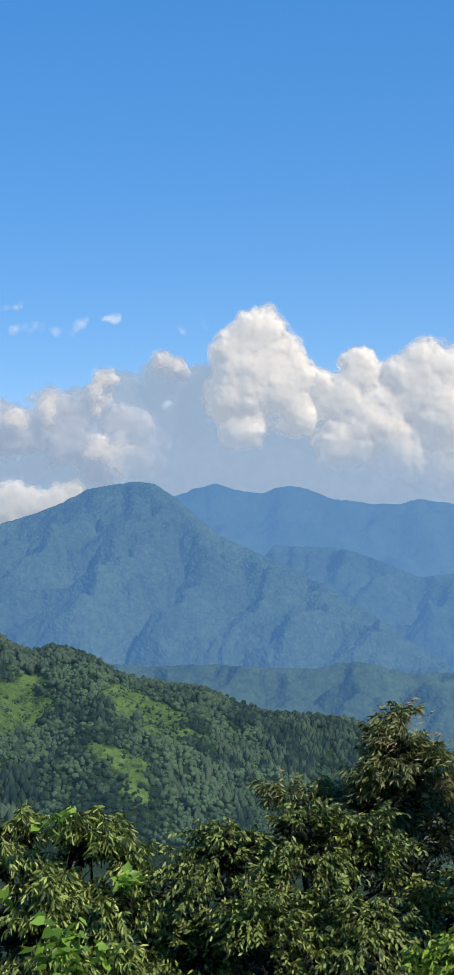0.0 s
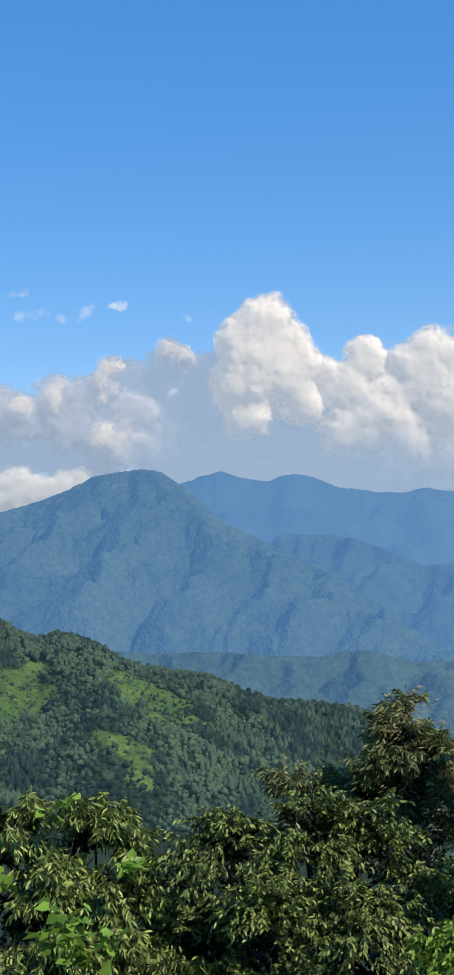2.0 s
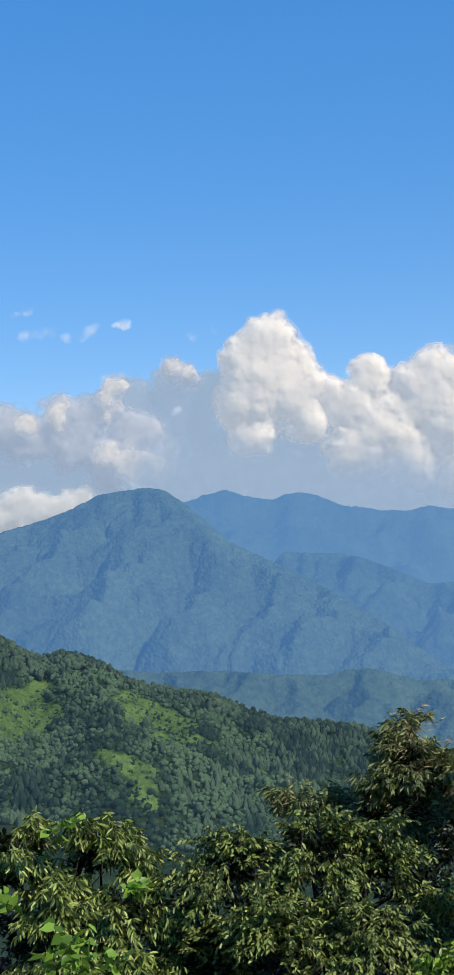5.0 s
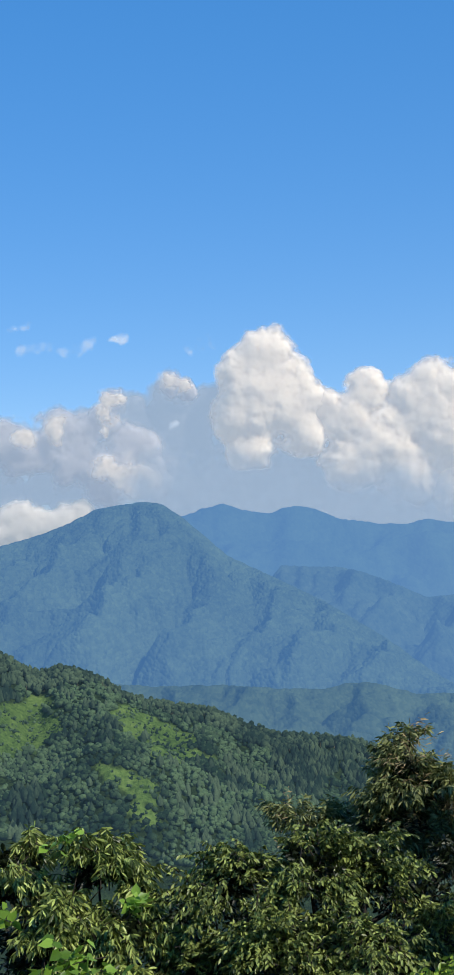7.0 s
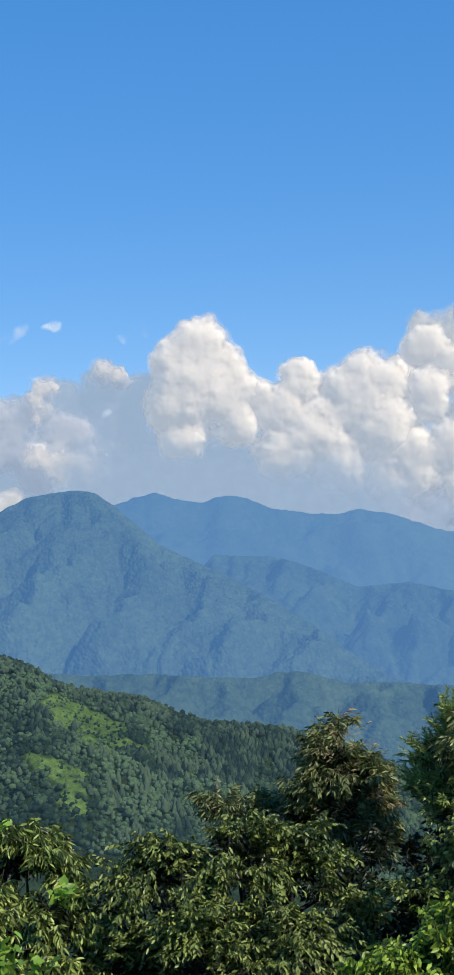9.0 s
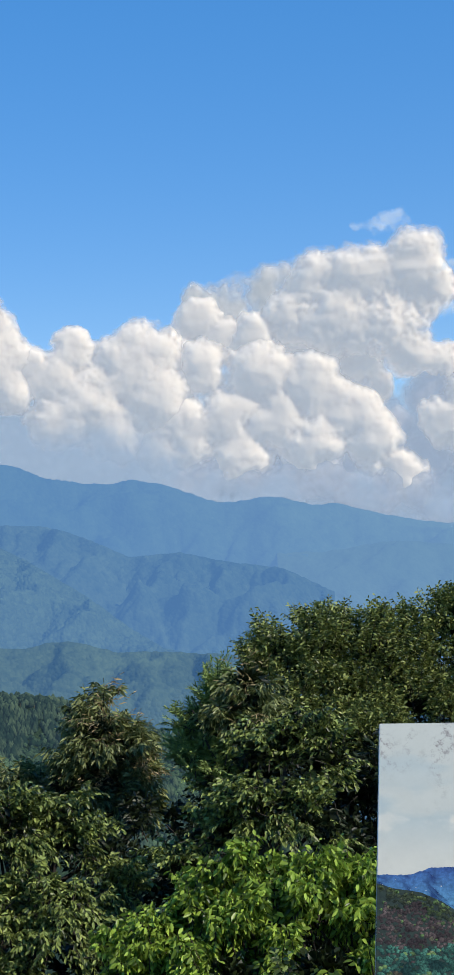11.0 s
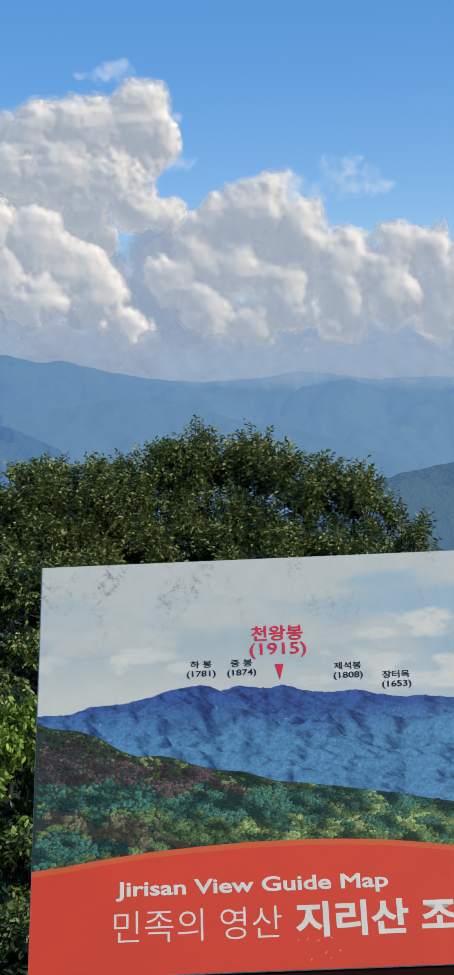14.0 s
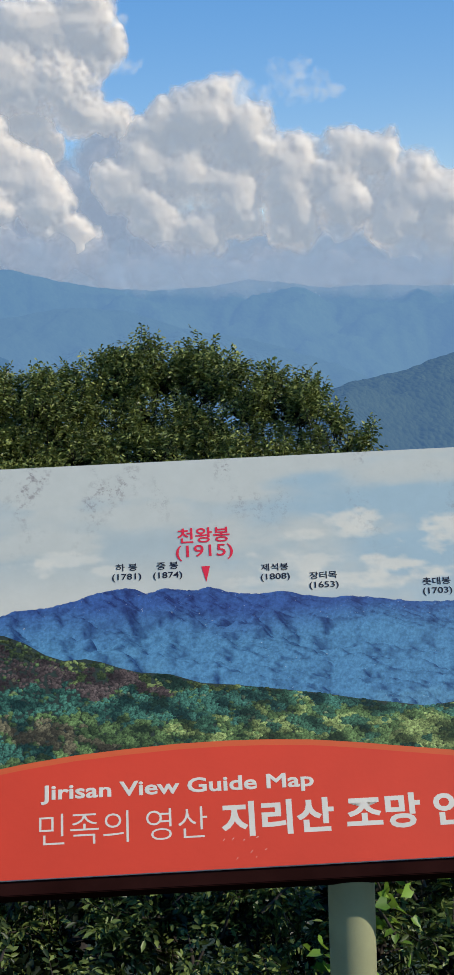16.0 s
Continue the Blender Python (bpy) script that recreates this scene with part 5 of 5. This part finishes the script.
# printed clouds: u, v, half width, half height, whiteness
PRINT_CLOUDS = [(0.125, 0.178, 0.045, 0.018, 0.9), (0.175, 0.166, 0.06, 0.016, 0.7), (0.24, 0.186, 0.07, 0.009, 0.6), (0.02, 0.172, 0.03, 0.016, 0.6), (0.64, 0.118, 0.075, 0.024, 0.9), (0.60, 0.140, 0.10, 0.012, 0.8),
                (0.69, 0.196, 0.06, 0.016, 0.9), (0.53, 0.188, 0.10, 0.022, 0.7), (0.70, 0.222, 0.11, 0.02, 0.9), (0.56, 0.216, 0.14, 0.016, 0.7), (0.85, 0.15, 0.12, 0.04, 0.9), (1.0, 0.21, 0.14, 0.03, 0.9), (1.1, 0.09, 0.1, 0.03, 0.8)]


def print_sky():
    """Grey-white overcast on one side, thinning to pale blue with small clouds on the other."""
    us, vs = np.linspace(0.002, BOARD_W - 0.002, 430), np.linspace(-0.0025, 0.30, 120)
    V, U = np.meshgrid(vs, us, indexing="ij")
    p = np.stack([U * 7, V * 22, 0 * U], -1)
    streak = fbm(p, 81, 5)
    blue = ease(U + 0.5 * (streak - 0.5), 0.42, 0.72) * ease(V + 0.1 * (streak - 0.5), 0.01, 0.07)
    ink = blend((0.56, 0.575, 0.51), (0.31, 0.47, 0.54), 0.75 * blue)
    ink = blend(ink, (0.43, 0.50, 0.49), 0.95 * np.exp(-(((V - 0.145) / 0.04) ** 2)) * ease(streak, 0.36, 0.56) * (1 - blue))
    ink = blend(ink, (0.43, 0.505, 0.50), 0.6 * np.exp(-(((V - 0.07) / 0.022) ** 2)) * ease(streak, 0.46, 0.62) * (1 - blue))
    ink = blend(ink, (0.65, 0.63, 0.535), 0.7 * ease(V, 0.19, 0.25) * (1 - 0.7 * blue))
    rag = fbm(np.stack([U * 30, V * 60, 0 * U + 3], -1), 84, 5) - 0.5
    for cu, cv, wu, wv, white in PRINT_CLOUDS:
        d = ((U - cu) / wu) ** 2 + ((V - cv) / wv) ** 2
        ink = blend(ink, (0.72, 0.69, 0.58), white * ease(1 - d + 2.6 * rag, 0.0, 1.1))
    n, m = U.shape
    i, j = np.meshgrid(np.arange(n - 1), np.arange(m - 1), indexing="ij")
    quads = np.stack([i * m + j, (i + 1) * m + j, (i + 1) * m + j + 1, i * m + j + 1], -1).reshape(-1, 4)
    inked("printed_sky", np.stack([U, -V, 0 * U + 0.0002], -1).reshape(-1, 3), quads, ink.reshape(-1, 3), MAT_P_SKY, "printed cloudy sky, specked with grime along the top")


def print_mountain():
    """The printed range: a weathered mountain pressed flat, inked by how the light fell on it."""
    crest = [(u * 20, (0.4 - v) * 20) for u, v in MTN]
    az, r, z = weathered(crest, [(0, 3000), (8, 3500), (24, 3500)], 2100, -115, 0.03, 23.77, 5.6, 61, 13, 0.03, 0.03, 64, behind=0.0, grain=150)
    R, A = np.meshgrid(r, np.radians(az), indexing="ij")
    dz_r, dz_a = np.gradient(z, r, axis=0), np.gradient(z, np.radians(az), axis=1) / R
    norm = np.sqrt(1 + dz_r**2 + dz_a**2)
    light = (-0.50 * -dz_a + 0.52 * np.clip(dz_r, 0.05, 9) + 0.55) / norm
    light = ease(light, 0.0, 1.0)
    U, V = np.degrees(A) / 20, 0.4 - np.degrees(np.arctan2(z - EYE.z, R)) / 20
    rills = fbm(np.stack([U * 110 + V * 90, V * 210 - U * 45, 0 * U], -1), 68, 3)
    light = np.clip(1.05 * light + 0.9 * (rills - 0.5), 0, 1)
    top = ease(V + 0.05 * (fbm(np.stack([U * 9, V * 9, 0 * U], -1), 66, 3) - 0.5), 0.315, 0.24)
    teal = fbm(np.stack([U * 11, V * 14, 0 * U], -1), 67, 3)
    low = blend((0.016, 0.055, 0.155), (0.104, 0.280, 0.450), light)
    low = blend(low, (0.13, 0.30, 0.40), 0.5 * ease(teal, 0.5, 0.68) * light)
    high = blend((0.016, 0.026, 0.115), (0.050, 0.120, 0.33), light)
    ink = blend(low, high, np.clip(top, 0, 1))
    lift = 0.0003 + 0.0004 * (r[-1] - R) / (r[-1] - r[0])
    n, m = U.shape
    i, j = np.meshgrid(np.arange(n - 1), np.arange(m - 1), indexing="ij")
    quads = np.stack([i * m + j, i * m + j + 1, (i + 1) * m + j + 1, (i + 1) * m + j], -1).reshape(-1, 4)
    pu, pv = U.ravel()[quads], V.ravel()[quads]
    size = (pu[:, 2] - pu[:, 0]) * (pv[:, 1] - pv[:, 3]) - (pu[:, 1] - pu[:, 3]) * (pv[:, 2] - pv[:, 0])
    low_enough = (pv.max(1) < 0.47) & (size > 4e-7)
    inked("printed_mountain", np.stack([U, -V, lift], -1).reshape(-1, 3), quads[low_enough], ink.reshape(-1, 3), MAT_P_BLUE, "printed blue mountain range")


INKS = {"fir": ((0.004, 0.016, 0.012), (0.075, 0.19, 0.105)), "dark": ((0.012, 0.018, 0.012), (0.085, 0.11, 0.05)), "lime": ((0.012, 0.026, 0.010), (0.37, 0.46, 0.15)), "brown": ((0.026, 0.019, 0.018), (0.15, 0.11, 0.096)),
        "teal": ((0.003, 0.018, 0.018), (0.08, 0.23, 0.155)), "green": ((0.006, 0.018, 0.010), (0.17, 0.27, 0.09)), "olive": ((0.03, 0.028, 0.018), (0.24, 0.21, 0.115))}
# stands of printed woods: ink, upper edge, lower edge, both of (u, v)
STANDS = [
    ("dark", [(0.0, 0.27), (0.07, 0.285), (0.14, 0.325)], [(0.0, 0.318), (0.07, 0.318), (0.14, 0.336)]),
    ("lime", [(0.045, 0.295), (0.08, 0.30), (0.11, 0.315)], [(0.045, 0.295), (0.08, 0.32), (0.11, 0.318)]),
    ("brown", [(0.0, 0.306), (0.07, 0.312), (0.13, 0.338), (0.20, 0.350), (0.28, 0.362), (0.35, 0.386)], [(0.0, 0.392), (0.09, 0.380), (0.16, 0.388), (0.22, 0.384), (0.28, 0.386), (0.35, 0.390)]),
    ("lime", [(0.14, 0.335), (0.18, 0.333), (0.24, 0.350)], [(0.14, 0.335), (0.18, 0.372), (0.24, 0.352)]),
    ("lime", [(0.24, 0.348), (0.33, 0.364), (0.45, 0.386), (0.60, 0.412), (0.80, 0.44), (1.19, 0.42)], [(0.24, 0.350), (0.33, 0.384), (0.45, 0.412), (0.60, 0.43), (0.80, 0.46), (1.19, 0.45)]),
    ("brown", [(0.20, 0.350), (0.25, 0.360), (0.31, 0.376)], [(0.20, 0.366), (0.25, 0.384), (0.31, 0.388)]),
    ("teal", [(0.0, 0.378), (0.10, 0.380), (0.20, 0.386), (0.30, 0.388), (0.42, 0.404), (0.52, 0.400), (0.64, 0.420)], [(0.0, 0.410), (0.10, 0.418), (0.20, 0.430), (0.30, 0.438), (0.42, 0.434), (0.52, 0.418), (0.64, 0.427)]),
    ("teal", [(0.50, 0.392), (0.60, 0.412), (0.70, 0.428), (0.80, 0.440)], [(0.50, 0.408), (0.60, 0.432), (0.70, 0.450), (0.80, 0.456)]),
    ("olive", [(0.0, 0.412), (0.06, 0.418), (0.12, 0.432), (0.20, 0.450), (0.25, 0.464)], [(0.0, 0.445), (0.06, 0.455), (0.12, 0.463), (0.20, 0.470), (0.25, 0.472)]),
    ("teal", [(0.0, 0.458), (0.06, 0.466), (0.12, 0.472), (0.19, 0.476)], [(0.0, 0.52), (0.06, 0.50), (0.12, 0.49), (0.19, 0.48)]),
    ("lime", [(0.30, 0.448), (0.42, 0.436), (0.55, 0.434), (0.68, 0.454), (0.80, 0.47), (1.19, 0.47)], [(0.30, 0.450), (0.42, 0.472), (0.55, 0.47), (0.68, 0.488), (0.80, 0.50), (1.19, 0.56)])]


def print_woods():
    """Printed woods: thousands of small crowns, each lit on its upper side, in stands of one colour."""
    rng = np.random.default_rng(9)
    n = 13000
    u, q = rng.uniform(0.004, BOARD_W - 0.004, n), rng.random(n)
    top = np.interp(u, [k[0] for k in WOODS], [k[1] for k in WOODS])
    low = np.interp(u, [k[0] for k in ARC], [k[1] for k in ARC]) + 0.012
    v = top + 0.003 + q * (low - top)
    order = np.argsort(v)
    u, v, top = u[order], v[order], top[order]
    sway = (fbm(np.stack([u * 30, v * 40, 0 * u], -1), 91, 4) - 0.5) * 0.06
    clump = fbm(np.stack([u * 38, v * 60, 0 * u], -1), 93, 3)
    spruce = fbm(np.stack([u * 26 - v * 20, v * 44, 0 * u], -1), 94, 3)
    dark, bright = np.tile(INKS["green"][0], (n, 1)), np.tile(INKS["green"][1], (n, 1))
    for kind, upper, lower in STANDS:
        hi = np.interp(u, [k[0] for k in upper], [k[1] for k in upper], 9, 9)
        lo = np.interp(u, [k[0] for k in lower], [k[1] for k in lower], -9, -9)
        thin = (clump > 0.43) | (v < 0.42) | (kind != "lime")
        inside = thin & (v + sway > hi) & (v + sway < lo) & (rng.random(n) < 0.95)
        dark[inside], bright[inside] = INKS[kind]
    firs = (spruce > 0.56) & (u > 0.3)
    dark[firs], bright[firs] = INKS["fir"]
    fresh = rng.random(n) < 0.015
    bright[fresh] = bright[fresh] * 0.4 + np.array((0.36, 0.37, 0.18)) * 0.6
    size = 0.0041 * rng.uniform(0.55, 1.35, n) * (0.75 + 2.2 * (v - 0.28))
    slope = np.clip(0.95 + 4.2 * (fbm(np.stack([u * 42 - v * 20, v * 60, 0 * u], -1), 95, 3) - 0.5), 0.2, 1.7)
    ang = np.arange(6) * math.pi / 3
    rim = size[:, None] * rng.uniform(0.75, 1.2, (n, 6))
    ru, rv = u[:, None] + rim * np.cos(ang), v[:, None] - 0.85 * rim * np.sin(ang)
    shade = np.clip(0.20 + 0.42 * (np.cos(ang - 0.9))[None] + rng.uniform(-0.1, 0.1, (n, 6)), 0.02, 1)
    mid = np.clip(0.68 + rng.uniform(-0.18, 0.18, n), 0, 1)
    f = np.concatenate([mid[:, None], shade], 1) * slope[:, None] * rng.uniform(0.85, 1.1, n)[:, None]
    ink = dark[:, None] * (1 - f[..., None]) + bright[:, None] * f[..., None]
    U = np.concatenate([(u + 0.15 * size)[:, None], ru], 1)
    V = np.concatenate([(v - 0.2 * size)[:, None], rv], 1)
    U = np.clip(U, 0.001, BOARD_W - 0.001)
    lift = 0.0008 + 0.0003 * np.arange(n)[:, None] / n + 0 * U
    one = np.array([[0, 1 + k, 1 + (k + 1) % 6] for k in range(6)])
    faces = (one[None] + (np.arange(n) * 7)[:, None, None]).reshape(-1, 3)
    inked("printed_tree_cover", np.stack([U, -V, lift], -1).reshape(-1, 3), faces, ink.reshape(-1, 3), MAT_P_WOODS, "printed wooded slopes")


print_sky()
print_mountain()
part("printed_woodland", cut_sheet(WOODS, [(0, 0.515), (0.4, 0.485), (0.76, 0.515), (1.19, 0.61)], 0.00075), MAT_P_FLOOR, board, "printed dark woodland floor")
print_woods()
arc = eased(ARC)
part("orange_rim", cut_sheet(arc, [(0, 0.53), (1.19, 0.64)], 0.0012), MAT_ORANGE, board, "orange rim of the title band")
inner = [(u, v + 0.0088) for u, v in arc]
part("title_band", cut_sheet(inner, [(0, BOARD_H - 0.001), (1.19, BOARD_H - 0.001)], 0.0014), MAT_RED, board, "red title band")


def lettering(body, u0, u1, v0, v1, material, lift, weight=0.0, label="", swell=0.0):
    """Words fitted into a box of the board."""
    cu = bpy.data.curves.new("lettering", "FONT")
    cu.body, cu.size, cu.offset, cu.resolution_u = body, 1.0, weight, 3
    cu.bevel_depth, cu.bevel_resolution = swell, 0
    ob = new("raw", cu)
    me = bpy.data.meshes.new_from_object(ob.evaluated_get(bpy.context.evaluated_depsgraph_get()))
    bpy.data.objects.remove(ob)
    co = np.empty(len(me.vertices) * 3, np.float32)
    me.vertices.foreach_get("co", co)
    co = co.reshape(-1, 3)
    lo, hi = co.min(0), co.max(0)
    co[:, 0] = u0 + (co[:, 0] - lo[0]) / (hi[0] - lo[0]) * (u1 - u0)
    co[:, 1] = -v1 + (co[:, 1] - lo[1]) / (hi[1] - lo[1]) * (v1 - v0)
    co[:, 2] = lift + (co[:, 2] - lo[2]) * 0.006
    me.vertices.foreach_set("co", co.ravel())
    me.update()
    tri = np.empty(len(me.loops), np.int32)
    me.loops.foreach_get("vertex_index", tri)
    ends = [(p.loop_start, p.loop_start + p.loop_total) for p in me.polygons]
    polys = [tri[a:b] for a, b in ends]
    bpy.data.meshes.remove(me)
    for k, glyphs in enumerate(split_glyphs(co, polys, body)):
        bm = bmesh.new()
        made = {}
        for poly in glyphs:
            for w in poly:
                if w not in made:
                    made[w] = bm.verts.new(co[w].tolist())
            bm.faces.new([made[w] for w in poly])
        part("letter", bm, material, board, label if k == 0 else "")


def split_glyphs(co, polys, body):
    """The faces of each character, from left to right; a Hangul syllable is about as wide as it is high."""
    spans = sorted([(co[p, 0].min(), co[p, 0].max(), p) for p in polys], key=lambda g: g[0])
    wide = 0.7 * (co[:, 1].max() - co[:, 1].min()) if ord(body[0]) > 0x3000 else 0.0
    groups, start, end = [], None, None
    for a, b, p in spans:
        if start is not None and (a < end - 1e-5 or end - start < wide):
            groups[-1].append(p)
            end = max(end, b)
        else:
            groups.append([p])
            start, end = a, b
    return groups


lettering("Jirisan View Guide Map", 0.130, 0.542, 0.5265, 0.5555, MAT_LETTER, 0.0016, 0.0, "white English title", 0.024)
lettering("민족의 영산", 0.128, 0.379, 0.570, 0.6165, MAT_LETTER, 0.0016, -0.008, "thin white Korean title")
lettering("지리산 조망 안", 0.400, 0.772, 0.566, 0.6175, MAT_LETTER, 0.0016, 0.03, "bold white Korean title")
lettering("천왕봉", 0.3515, 0.4365, 0.1195, 0.1460, MAT_RED_LETTER, 0.0010, 0.016, "red peak name")
lettering("(1915)", 0.348, 0.4405, 0.1495, 0.1765, MAT_RED_LETTER, 0.0010, 0.008, "red peak height")
for word, height, u0, v0, w in (("하 봉", "(1781)", 0.250, 0.1760, 0.035), ("중 봉", "(1874)", 0.316, 0.1765, 0.035), ("제석봉", "(1808)", 0.484, 0.1880, 0.044), ("장터목", "(1653)", 0.561, 0.2060, 0.044), ("촛대봉", "(1703)", 0.741, 0.2255, 0.045)):
    lettering(word, u0, u0 + w, v0, v0 + 0.0125, MAT_DARK_LETTER, 0.0010, 0.012, "dark peak name")
    mid = u0 + w / 2
    lettering(height, mid - 0.0235, mid + 0.0235, v0 + 0.0170, v0 + 0.0305, MAT_DARK_LETTER, 0.0010, 0.01, "dark peak height")
bm = bmesh.new()
bm.faces.new([bm.verts.new((u, -v, 0.0010)) for u, v in ((0.388, 0.187), (0.395, 0.214), (0.402, 0.187))])
part("arrow", bm, MAT_RED_LETTER, board, "red peak arrow")
scuff_rng = random.Random(5)
for _ in range(9):
    u, v, w = 0.43 + scuff_rng.uniform(-0.03, 0.035), 0.63 + scuff_rng.uniform(-0.015, 0.022), scuff_rng.uniform(0.002, 0.005)
    bm = bmesh.new()
    lean = scuff_rng.uniform(0.4, 1.2)
    bm.faces.new([bm.verts.new((u + w * a, -v + lean * w * a + 0.0006 * b, 0.0017)) for a, b in ((0, 0), (0.5, -1), (1, 0), (0.5, 1))])
    part("scuff", bm, MAT_LETTER, board, "pale scuff in the red print")
# The slab juts below the panel as a strip of painted shade.
part("back_slab", slab(0.003, BOARD_W - 0.003, 0.003, BOARD_H + 0.021, -0.0045, -0.07), MAT_EDGE_SHADE, sign, "backing slab, its near-black lip standing in for the shaded lower edge")


def upright_post():
    """Round post from the ground to the back of the board, in the world's upright."""
    mid = BOARD @ Vector((0.594, -0.62, -0.055))
    inv = BOARD.inverted()
    v, f = tube([(mid.x, mid.y, z) for z in (-0.3, 0.2, 0.5, mid.z - 0.05, mid.z + 0.02)], [0.036] * 5, 28)
    v = np.array([inv @ Vector(p) for p in v])
    return put("post", mesh_from("post", v, f), MAT_POST, sign, "pale green painted steel post")


upright_post()
